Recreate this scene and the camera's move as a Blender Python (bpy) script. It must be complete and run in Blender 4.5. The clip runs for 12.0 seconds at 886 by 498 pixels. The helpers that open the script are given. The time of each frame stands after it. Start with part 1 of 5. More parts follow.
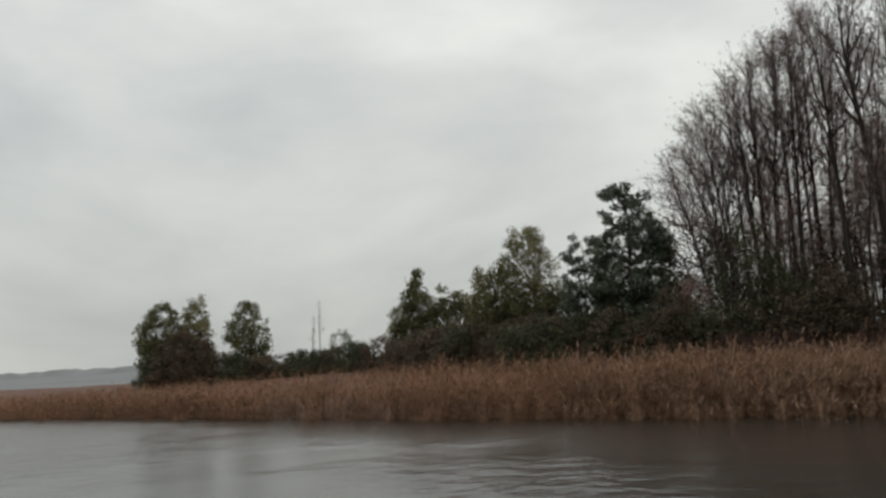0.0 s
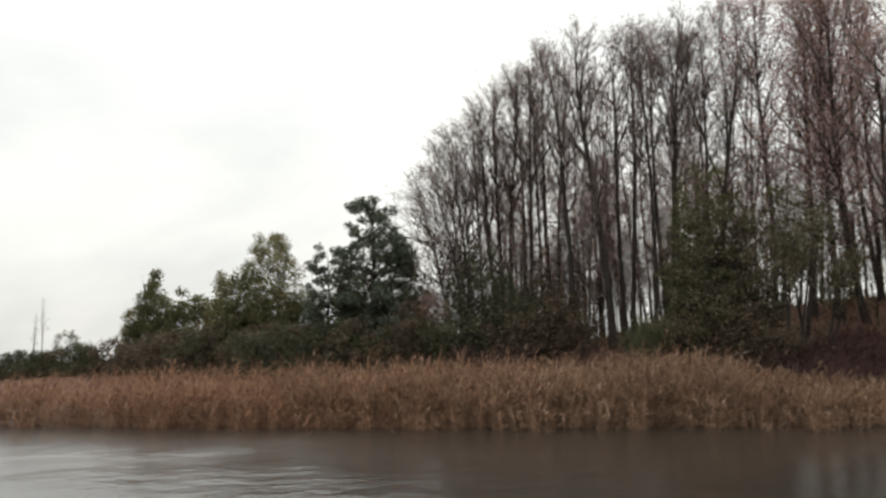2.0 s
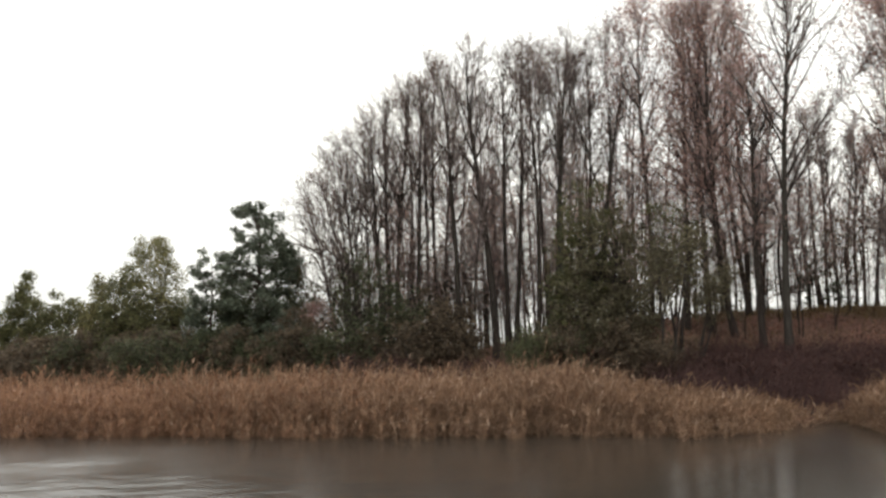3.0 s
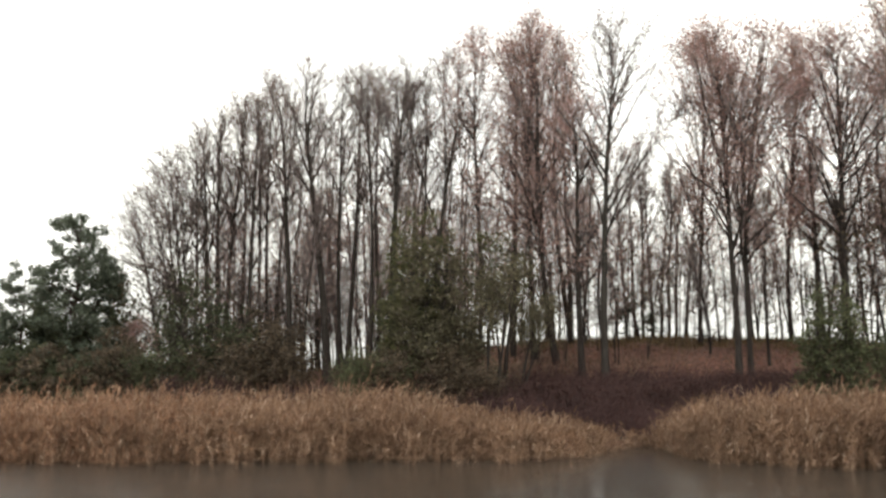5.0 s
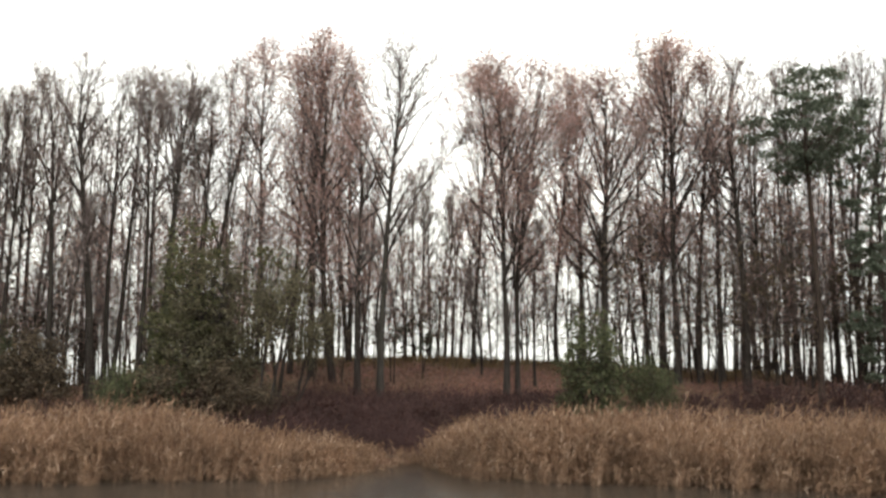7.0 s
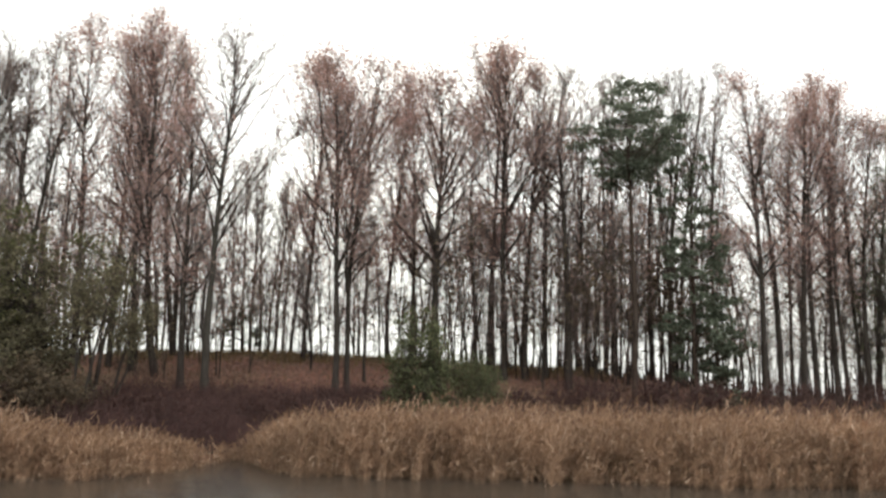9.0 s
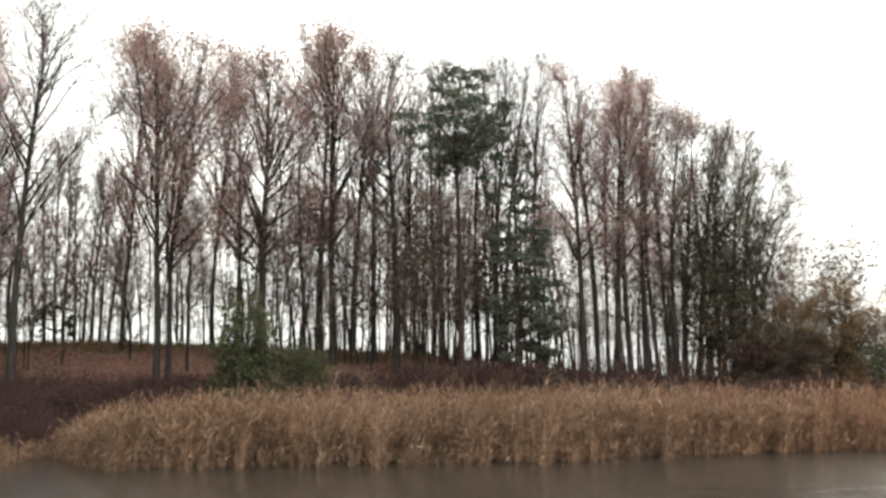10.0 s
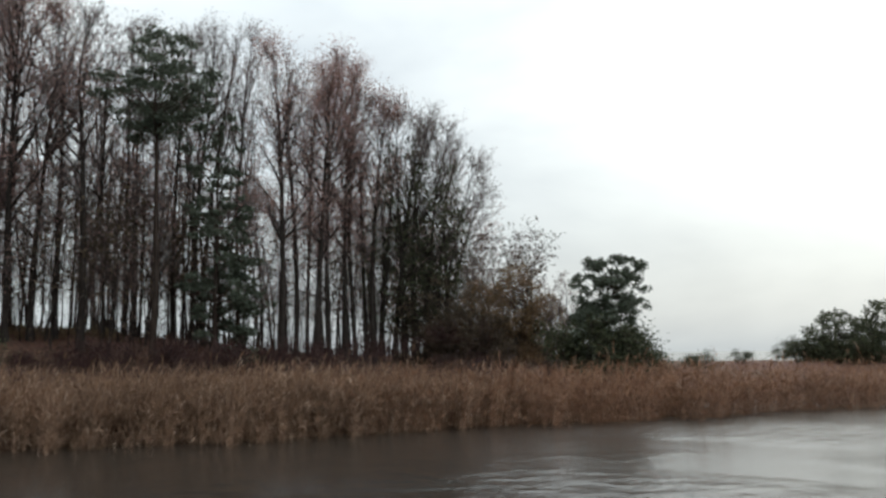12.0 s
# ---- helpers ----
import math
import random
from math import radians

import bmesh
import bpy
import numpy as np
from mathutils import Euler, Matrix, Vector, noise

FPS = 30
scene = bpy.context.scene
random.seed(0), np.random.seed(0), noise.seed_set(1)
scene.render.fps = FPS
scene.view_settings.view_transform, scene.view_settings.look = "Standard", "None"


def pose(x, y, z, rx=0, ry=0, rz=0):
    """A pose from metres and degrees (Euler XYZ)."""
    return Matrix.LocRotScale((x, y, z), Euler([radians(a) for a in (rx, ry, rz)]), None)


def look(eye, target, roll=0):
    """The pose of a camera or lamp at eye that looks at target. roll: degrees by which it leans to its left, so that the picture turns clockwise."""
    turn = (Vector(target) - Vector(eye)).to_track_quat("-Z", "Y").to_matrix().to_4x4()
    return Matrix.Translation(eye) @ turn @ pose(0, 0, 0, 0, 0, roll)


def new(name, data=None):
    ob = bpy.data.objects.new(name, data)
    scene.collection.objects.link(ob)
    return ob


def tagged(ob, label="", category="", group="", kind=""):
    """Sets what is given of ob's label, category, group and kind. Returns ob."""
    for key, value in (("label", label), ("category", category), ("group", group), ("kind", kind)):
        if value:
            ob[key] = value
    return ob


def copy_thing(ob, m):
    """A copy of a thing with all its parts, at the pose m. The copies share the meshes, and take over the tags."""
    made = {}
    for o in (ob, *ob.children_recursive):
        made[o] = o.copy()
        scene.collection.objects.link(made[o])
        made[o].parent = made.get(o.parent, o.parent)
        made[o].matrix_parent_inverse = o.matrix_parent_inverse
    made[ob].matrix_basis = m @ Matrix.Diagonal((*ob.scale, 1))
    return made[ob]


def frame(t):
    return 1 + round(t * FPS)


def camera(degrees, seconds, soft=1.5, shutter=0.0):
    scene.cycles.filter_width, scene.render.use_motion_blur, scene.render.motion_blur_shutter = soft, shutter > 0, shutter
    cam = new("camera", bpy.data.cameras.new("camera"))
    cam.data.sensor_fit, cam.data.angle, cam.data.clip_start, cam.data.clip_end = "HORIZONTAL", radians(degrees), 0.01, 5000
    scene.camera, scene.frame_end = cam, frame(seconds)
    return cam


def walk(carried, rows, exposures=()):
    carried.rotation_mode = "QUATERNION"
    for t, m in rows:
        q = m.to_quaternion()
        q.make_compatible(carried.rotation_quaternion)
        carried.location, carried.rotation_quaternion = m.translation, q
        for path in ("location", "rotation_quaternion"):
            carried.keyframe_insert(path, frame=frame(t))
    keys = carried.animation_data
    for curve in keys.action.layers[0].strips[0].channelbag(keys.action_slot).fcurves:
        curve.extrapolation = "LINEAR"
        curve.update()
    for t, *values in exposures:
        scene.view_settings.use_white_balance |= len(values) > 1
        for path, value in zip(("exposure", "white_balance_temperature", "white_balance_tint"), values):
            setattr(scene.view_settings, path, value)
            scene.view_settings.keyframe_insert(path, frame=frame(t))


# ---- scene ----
# A lake shore on an overcast autumn day, seen from a drifting boat that turns to the right.
cam = camera(51.59, 12.0, soft=2.7, shutter=0.15)
PATH = [
 (0.0, pose(-0.645, 0.616, 2.0, 96.52, 3.11, 1.04)),
 (0.5, pose(-0.591, 0.565, 2.0, 96.03, 3.06, -3.19)),
 (1.0, pose(-0.538, 0.513, 2.0, 96.24, 2.56, -7.18)),
 (1.5, pose(-0.484, 0.462, 2.0, 96.84, 2.01, -10.55)),
 (2.0, pose(-0.430, 0.411, 2.0, 96.45, 1.42, -14.77)),
 (2.5, pose(-0.376, 0.359, 2.0, 96.42, 1.32, -18.43)),
 (3.0, pose(-0.323, 0.308, 2.0, 96.85, 0.87, -21.72)),
 (3.2, pose(-0.301, 0.288, 2.0, 96.98, 0.76, -22.73)),
 (4.8, pose(-0.129, 0.123, 2.0, 98.18, 0.37, -30.69)),
 (5.0, pose(-0.108, 0.103, 2.0, 98.24, 0.16, -31.92)),
 (5.5, pose(-0.054, 0.051, 2.0, 98.32, 0.03, -35.23)),
 (6.0, pose(0.000, 0.000, 2.0, 98.61, 0.02, -38.89)),
 (6.5, pose(0.054, -0.051, 2.0, 99.20, -0.17, -42.14)),
 (7.0, pose(0.108, -0.103, 2.0, 99.37, -0.42, -45.32)),
 (7.2, pose(0.129, -0.123, 2.0, 99.18, -0.30, -46.36)),
 (8.8, pose(0.301, -0.288, 2.0, 99.12, -0.45, -54.17)),
 (9.0, pose(0.323, -0.308, 2.0, 99.18, -0.61, -55.46)),
 (9.5, pose(0.376, -0.359, 2.0, 98.92, -0.02, -60.32)),
 (10.0, pose(0.430, -0.411, 2.0, 98.17, 1.06, -65.82)),
 (10.5, pose(0.484, -0.462, 2.0, 97.72, 1.41, -71.00)),
 (11.0, pose(0.538, -0.513, 2.0, 97.40, 1.84, -75.48)),
 (11.5, pose(0.591, -0.565, 2.0, 96.95, 0.87, -79.52)),
 (12.0, pose(0.645, -0.616, 2.0, 96.61, 0.84, -84.09)),
]
walk(cam, PATH, exposures=[(0.0, -0.46, 6650, 5), (1.0, -0.08, 6750, 6), (2.0, 0.2, 6800, 7), (3.0, 0.55, 6900, 7), (5.0, 0.88, 6950, 6),
                           (7.0, 0.99, 6900, 5), (9.0, 1.02, 6850, 5), (10.5, 0.9, 6800, 4), (11.3, 0.5, 6500, 5), (12.0, -0.1, 6150, 3)])

# ---- sky and sun ----
SUN_BEARING = 110.0
world = bpy.data.worlds.new("overcast_sky")
scene.world = world
world.use_nodes = True
wn, wl = world.node_tree.nodes, world.node_tree.links
wn.clear()
w_out = wn.new("ShaderNodeOutputWorld")
sky = wn.new("ShaderNodeTexSky")
sky.sky_type, sky.sun_disc = "NISHITA", False
sky.sun_elevation, sky.sun_rotation = radians(35), radians(SUN_BEARING)
sky.dust_density = 4.0
bg_sky = wn.new("ShaderNodeBackground")
bg_sky.inputs["Strength"].default_value = 0.015
wl.new(sky.outputs[0], bg_sky.inputs[0])
tc = wn.new("ShaderNodeTexCoord")
mp = wn.new("ShaderNodeMapping")
mp.inputs["Scale"].default_value = (1.0, 1.0, 2.6)
mp.inputs["Rotation"].default_value = (0.2, 0.1, 0.6)
wl.new(tc.outputs["Generated"], mp.inputs[0])
cl = wn.new("ShaderNodeTexNoise")
cl.inputs["Scale"].default_value = 1.8
cl.inputs["Detail"].default_value = 6.0
cl.inputs["Roughness"].default_value = 0.5
cl.inputs["Distortion"].default_value = 0.25
wl.new(mp.outputs[0], cl.inputs["Vector"])
cr = wn.new("ShaderNodeValToRGB")
cr.color_ramp.elements[0].position, cr.color_ramp.elements[0].color = 0.37, (0.632, 0.65, 0.678, 1)
cr.color_ramp.elements[1].position, cr.color_ramp.elements[1].color = 0.66, (1.0, 1.0, 0.985, 1)
wl.new(cl.outputs[0], cr.inputs[0])
bg_cl = wn.new("ShaderNodeBackground")
# an overcast sky brightens towards the zenith
sep = wn.new("ShaderNodeSeparateXYZ")
wl.new(tc.outputs["Generated"], sep.inputs[0])
lift = wn.new("ShaderNodeMapRange")
lift.inputs["From Min"].default_value, lift.inputs["From Max"].default_value = 0.0, 1.0
lift.inputs["To Min"].default_value, lift.inputs["To Max"].default_value = 0.80, 1.75
wl.new(sep.outputs["Z"], lift.inputs["Value"])
# and towards the side where the sun stands behind it
side = wn.new("ShaderNodeVectorMath")
side.operation = "DOT_PRODUCT"
side.inputs[1].default_value = (math.sin(radians(SUN_BEARING)), math.cos(radians(SUN_BEARING)), 0.0)
wl.new(tc.outputs["Generated"], side.inputs[0])
glow = wn.new("ShaderNodeMapRange")
for name, v in (("From Min", -0.4), ("From Max", 1.0), ("To Min", 0.98), ("To Max", 1.08)):
    glow.inputs[name].default_value = v
wl.new(side.outputs["Value"], glow.inputs["Value"])
both = wn.new("ShaderNodeMath")
both.operation = "MULTIPLY"
wl.new(lift.outputs[0], both.inputs[0])
wl.new(glow.outputs[0], both.inputs[1])
wl.new(both.outputs[0], bg_cl.inputs["Strength"])
wl.new(cr.outputs[0], bg_cl.inputs[0])
w_add = wn.new("ShaderNodeAddShader")
wl.new(bg_sky.outputs[0], w_add.inputs[0])
wl.new(bg_cl.outputs[0], w_add.inputs[1])
wl.new(w_add.outputs[0], w_out.inputs[0])

sun = new("sun", bpy.data.lights.new("sun", "SUN"))
sun.data.energy, sun.data.angle, sun.data.color = 0.5, radians(25), (1.0, 0.97, 0.92)
sun.matrix_basis = look((0, 0, 60), Vector((0, 0, 60)) + Vector((-math.sin(radians(SUN_BEARING)), -math.cos(radians(SUN_BEARING)), -math.tan(radians(35)))))


# ---- materials ----
def material(name):
    m = bpy.data.materials.new(name)
    m.use_nodes = True
    n = m.node_tree.nodes
    return m, n, m.node_tree.links, n["Principled BSDF"]


def ramp(n, l, fac, stops):
    r = n.new("ShaderNodeValToRGB")
    e = r.color_ramp.elements
    while len(e) < len(stops):
        e.new(0.5)
    for k, (p, c) in enumerate(stops):
        e[k].position, e[k].color = p, (*c, 1)
    l.new(fac, r.inputs[0])
    return r.outputs[0]


def noise_tex(n, l, scale, detail=4.0, stretch=(1, 1, 1)):
    c = n.new("ShaderNodeTexCoord")
    mpg = n.new("ShaderNodeMapping")
    mpg.inputs["Scale"].default_value = stretch
    l.new(c.outputs["Object"], mpg.inputs[0])
    t = n.new("ShaderNodeTexNoise")
    t.inputs["Scale"].default_value = scale
    t.inputs["Detail"].default_value = detail
    l.new(mpg.outputs[0], t.inputs["Vector"])
    return t.outputs[0]


def mixed(n, l, fac, a, b):
    x = n.new("ShaderNodeMix")
    x.data_type = "RGBA"
    for k, v in ((0, fac), (6, a), (7, b)):
        if isinstance(v, (int, float)):
            x.inputs[k].default_value = v
        elif isinstance(v, tuple):
            x.inputs[k].default_value = (*v, 1)
        else:
            l.new(v, x.inputs[k])
    return x.outputs[2]


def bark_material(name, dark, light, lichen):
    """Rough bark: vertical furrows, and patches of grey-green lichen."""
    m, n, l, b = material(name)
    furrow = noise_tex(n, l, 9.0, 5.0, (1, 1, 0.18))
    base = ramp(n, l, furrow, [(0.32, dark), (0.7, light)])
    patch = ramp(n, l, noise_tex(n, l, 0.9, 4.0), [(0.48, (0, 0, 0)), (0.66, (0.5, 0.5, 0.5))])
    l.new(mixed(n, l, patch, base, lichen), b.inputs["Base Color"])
    b.inputs["Roughness"].default_value = 0.9
    b.inputs["Specular IOR Level"].default_value = 0.1
    bump = n.new("ShaderNodeBump")
    bump.inputs["Strength"].default_value = 0.6
    bump.inputs["Distance"].default_value = 0.03
    l.new(furrow, bump.inputs["Height"])
    l.new(bump.outputs[0], b.inputs["Normal"])
    return m


def leaf_material(name, stops, through_light=0.3, rough=0.6):
    """Leaves or blades: each one its own tone, a part of the light shining through."""
    m, n, l, b = material(name)
    g = n.new("ShaderNodeNewGeometry")
    col = ramp(n, l, g.outputs["Random Per Island"], stops)
    blot = ramp(n, l, noise_tex(n, l, 0.7, 3.0), [(0.3, (0.72, 0.72, 0.72)), (0.7, (1.15, 1.15, 1.15))])
    x = n.new("ShaderNodeMix")
    x.data_type, x.blend_type = "RGBA", "MULTIPLY"
    x.inputs[0].default_value = 1.0
    l.new(col, x.inputs[6])
    l.new(blot, x.inputs[7])
    l.new(x.outputs[2], b.inputs["Base Color"])
    b.inputs["Roughness"].default_value = rough
    b.inputs["Specular IOR Level"].default_value = 0.2
    if through_light:
        t = n.new("ShaderNodeBsdfTranslucent")
        l.new(x.outputs[2], t.inputs[0])
        s = n.new("ShaderNodeMixShader")
        s.inputs[0].default_value = through_light
        l.new(b.outputs[0], s.inputs[1])
        l.new(t.outputs[0], s.inputs[2])
        l.new(s.outputs[0], n["Material Output"].inputs[0])
    return m


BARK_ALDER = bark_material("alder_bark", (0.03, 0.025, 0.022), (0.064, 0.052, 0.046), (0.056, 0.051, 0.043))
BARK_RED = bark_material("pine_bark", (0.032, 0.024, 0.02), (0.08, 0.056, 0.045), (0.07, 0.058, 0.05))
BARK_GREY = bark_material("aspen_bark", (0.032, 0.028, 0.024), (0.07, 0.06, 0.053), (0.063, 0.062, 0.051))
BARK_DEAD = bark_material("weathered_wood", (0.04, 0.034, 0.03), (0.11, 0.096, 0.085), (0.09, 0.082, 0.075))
# TWIG is paler than bare twigs: the sky's veiling glare is in its colour
TWIG = leaf_material("twig_bark_with_glare", [(0.0, (0.1155, 0.088, 0.0825)), (1.0, (0.275, 0.2178, 0.2046))], 0.0, 0.8)
TWIG_DARK = leaf_material("dark_twig_bark", [(0.0, (0.042, 0.03, 0.0264)), (1.0, (0.102, 0.066, 0.054))], 0.0, 0.8)
TWIG_RED = leaf_material("reddish_twig_bark", [(0.0, (0.0306, 0.0162, 0.01632)), (1.0, (0.09, 0.045, 0.0408))], 0.0, 0.8)
LEAF_RUST = leaf_material("rusty_leaves", [(0.0, (0.2508, 0.14, 0.1231)), (0.5, (0.4218, 0.2566, 0.2257)), (1.0, (0.5928, 0.3923, 0.3386))], 0.5)
LEAF_BROWN = leaf_material("withered_leaves", [(0.0, (0.125, 0.09, 0.08)), (0.6, (0.23, 0.168, 0.147)), (1.0, (0.34, 0.25, 0.215))], 0.45)
LEAF_RUSTY = leaf_material("brown_leaves", [(0.0, (0.1148, 0.0744, 0.042)), (0.6, (0.216, 0.1392, 0.074)), (1.0, (0.351, 0.228, 0.12))], 0.4)
LEAF_FRESH = leaf_material("grey_green_leaves", [(0.0, (0.06776, 0.07638, 0.0418)), (0.7, (0.1232, 0.138, 0.07198)), (1.0, (0.1971, 0.2033, 0.1045))], 0.4)
LEAF_DARK = leaf_material("dark_withered_leaves", [(0.0, (0.05376, 0.04284, 0.0315)), (0.6, (0.1142, 0.08568, 0.05796)), (1.0, (0.1882, 0.1361, 0.0882))])
LEAF_OLIVE = leaf_material("olive_leaves", [(0.0, (0.05, 0.054, 0.026)), (0.6, (0.112, 0.114, 0.05)), (1.0, (0.19, 0.175, 0.08))])
LEAF_HAZEL = leaf_material("olive_brown_leaves", [(0.0, (0.072, 0.0648, 0.0418)), (0.6, (0.1411, 0.1238, 0.0763)), (1.0, (0.2232, 0.1944, 0.1181))])
LEAF_YELLOW = leaf_material("yellowing_leaves", [(0.0, (0.1, 0.098, 0.045)), (0.6, (0.18, 0.165, 0.075)), (1.0, (0.3, 0.26, 0.12))])
LEAF_GREEN = leaf_material("dark_green_leaves", [(0.0, (0.0414, 0.0483, 0.0276)), (0.7, (0.0862, 0.0954, 0.0517)), (1.0, (0.1437, 0.1495, 0.0805))])
# grey-green needles, lightened partly to put the haze over the pines into the colour
NEEDLES = leaf_material("pine_needles", [(0.0, (0.06, 0.0708, 0.05175)), (0.7, (0.1128, 0.1322, 0.0943)), (1.0, (0.168, 0.1888, 0.1357))], 0.3)
REED = leaf_material("dry_reed", [(0.0, (0.1454, 0.08289, 0.05474)), (0.45, (0.2634, 0.1597, 0.1014)), (0.9, (0.3635, 0.2325, 0.1521)), (1.0, (0.6112, 0.4549, 0.3446))], 0.35)
REED_RED = leaf_material("reddish_dry_reed", [(0.0, (0.1472, 0.07716, 0.04873)), (0.5, (0.2944, 0.1574, 0.09438)), (0.92, (0.4089, 0.2375, 0.1472)), (1.0, (0.5452, 0.3858, 0.2741))], 0.35)
LITTER = leaf_material("fallen_leaves", [(0.0, (0.099, 0.04644, 0.03472)), (0.5, (0.187, 0.0864, 0.0616)), (1.0, (0.286, 0.1404, 0.09408))], 0.1)
# LEAF_LOW and TWIG_RED: dark brush tones, lowered further for the bank's shaded hollow
LEAF_LOW = leaf_material("dark_red_leaves", [(0.0, (0.03276, 0.01685, 0.01547)), (0.6, (0.06552, 0.03182, 0.02763)), (1.0, (0.1123, 0.05803, 0.04641))], 0.15)
GRASS = leaf_material("faded_grass", [(0.0, (0.1, 0.07, 0.035)), (0.6, (0.2, 0.14, 0.07)), (1.0, (0.28, 0.2, 0.1))], 0.25)


def ground_material():
    m, n, l, b = material("leaf_strewn_soil")
    fine = noise_tex(n, l, 5.0, 8.0)
    base = ramp(n, l, fine, [(0.3, (0.05, 0.023, 0.017)), (0.5, (0.125, 0.056, 0.039)), (0.72, (0.205, 0.096, 0.064))])
    wide = ramp(n, l, noise_tex(n, l, 0.22, 4.0), [(0.5, (0, 0, 0)), (0.75, (0.6, 0.6, 0.6))])
    l.new(mixed(n, l, wide, base, (0.12, 0.085, 0.045)), b.inputs["Base Color"])
    b.inputs["Roughness"].default_value = 0.95
    bump = n.new("ShaderNodeBump")
    bump.inputs["Strength"].default_value = 0.8
    bump.inputs["Distance"].default_value = 0.12
    l.new(fine, bump.inputs["Height"])
    l.new(bump.outputs[0], b.inputs["Normal"])
    return m


def water_material():
    """Dark peaty lake water: small ripples everywhere, ruffled patches here and there."""
    m, n, l, b = material("lake_water")
    b.inputs["Base Color"].default_value = (0.027, 0.0225, 0.018, 1)
    b.inputs["Roughness"].default_value = 0.08
    b.inputs["IOR"].default_value = 1.4
    small = noise_tex(n, l, 1.5, 5.0)
    swell = noise_tex(n, l, 0.5, 2.0)
    ruffle = ramp(n, l, noise_tex(n, l, 0.11, 2.0), [(0.44, (0.06, 0.06, 0.06)), (0.6, (1, 1, 1))])
    # the wind ruffles the open ends of the bay
    c = n.new("ShaderNodeTexCoord")
    xyz = n.new("ShaderNodeSeparateXYZ")
    l.new(c.outputs["Object"], xyz.inputs[0])
    wind = []
    for axis, lo, hi, least in (("X", 1.0, 10.0, 1.5), ("Y", -4.0, 1.0, 1.5)):
        q = n.new("ShaderNodeMapRange")
        for name, v in (("From Min", lo), ("From Max", hi), ("To Min", least), ("To Max", 1.0)):
            q.inputs[name].default_value = v
        l.new(xyz.outputs[axis], q.inputs["Value"])
        wind.append(q.outputs[0])

    def times(a, b_):
        k = n.new("ShaderNodeMath")
        k.operation = "MULTIPLY"
        l.new(a, k.inputs[0])
        l.new(b_, k.inputs[1])
        return k.outputs[0]

    stir = times(*wind)
    rough_height = times(times(small, ruffle), stir)
    gloss = n.new("ShaderNodeMapRange")
    for name, v in (("From Min", 1.0), ("From Max", 1.5), ("To Min", 0.18), ("To Max", 0.2)):
        gloss.inputs[name].default_value = v
    l.new(stir, gloss.inputs["Value"])
    l.new(gloss.outputs[0], b.inputs["Roughness"])
    b1 = n.new("ShaderNodeBump")
    b1.inputs["Strength"].default_value = 0.75
    b1.inputs["Distance"].default_value = 0.1
    l.new(rough_height, b1.inputs["Height"])
    b2 = n.new("ShaderNodeBump")
    b2.inputs["Strength"].default_value = 0.08
    b2.inputs["Distance"].default_value = 0.06
    l.new(times(swell, stir), b2.inputs["Height"])
    l.new(b1.outputs[0], b2.inputs["Normal"])
    l.new(b2.outputs[0], b.inputs["Normal"])
    return m


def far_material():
    m, n, l, b = material("far_woods_haze_in_colour")
    # distance haze is painted in: pale grey instead of the woods' own colour
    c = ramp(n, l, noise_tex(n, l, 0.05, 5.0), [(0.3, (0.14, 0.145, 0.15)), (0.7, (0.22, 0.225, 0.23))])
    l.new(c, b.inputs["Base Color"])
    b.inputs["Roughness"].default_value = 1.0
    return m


# ---- meshes from arrays ----

def mesh_of(name, blocks, mat, smooth=False):
    """One mesh from blocks of (vertices n x 3, faces m x 3 or m x 4)."""
    me = bpy.data.meshes.new(name)
    vs, loops, starts, totals, base, at = [], [], [], [], 0, 0
    for v, f in blocks:
        if len(f) == 0:
            continue
        vs.append(np.asarray(v, np.float32))
        f = np.asarray(f, np.int32) + base
        k = f.shape[1]
        loops.append(f.ravel())
        starts.append(at + np.arange(len(f), dtype=np.int32) * k)
        totals.append(np.full(len(f), k, np.int32))
        at += f.size
        base += len(v)
    vs, loops, starts, totals = np.concatenate(vs), np.concatenate(loops), np.concatenate(starts), np.concatenate(totals)
    me.vertices.add(len(vs))
    me.vertices.foreach_set("co", vs.ravel())
    me.loops.add(len(loops))
    me.loops.foreach_set("vertex_index", loops)
    me.polygons.add(len(starts))
    me.polygons.foreach_set("loop_start", starts)
    me.polygons.foreach_set("loop_total", totals)
    if smooth:
        me.polygons.foreach_set("use_smooth", np.ones(len(starts), bool))
    me.update(calc_edges=True)
    me.validate()
    me.materials.append(mat)
    return me


def part(name, me, parent, label=""):
    ob = new(name, me)
    ob.parent = parent
    return tagged(ob, label)


def unit(a):
    return a / np.maximum(np.linalg.norm(a, axis=-1, keepdims=True), 1e-9)


def tubes(pts, rad, sides):
    """Tapered tubes along many lines at once: pts m x k x 3, rad m x k."""
    m, k, _ = pts.shape
    tan = unit(np.gradient(pts, axis=1))
    ref = np.where(np.abs(tan[..., 2:3]) > 0.8, np.array([1.0, 0.1, 0]), np.array([0, 0.1, 1.0]))
    u = unit(np.cross(tan, ref))
    w = np.cross(tan, u)
    a = np.arange(sides) * 2 * np.pi / sides
    ring = u[:, :, None] * np.cos(a)[:, None] + w[:, :, None] * np.sin(a)[:, None]
    v = (pts[:, :, None] + ring * rad[:, :, None, None]).reshape(-1, 3)
    i, j, s = np.meshgrid(np.arange(m), np.arange(k - 1), np.arange(sides), indexing="ij")
    s2 = (s + 1) % sides
    b = (i * k + j) * sides
    f = np.stack([b + s, b + s2, b + sides + s2, b + sides + s], -1).reshape(-1, 4)
    return v, f


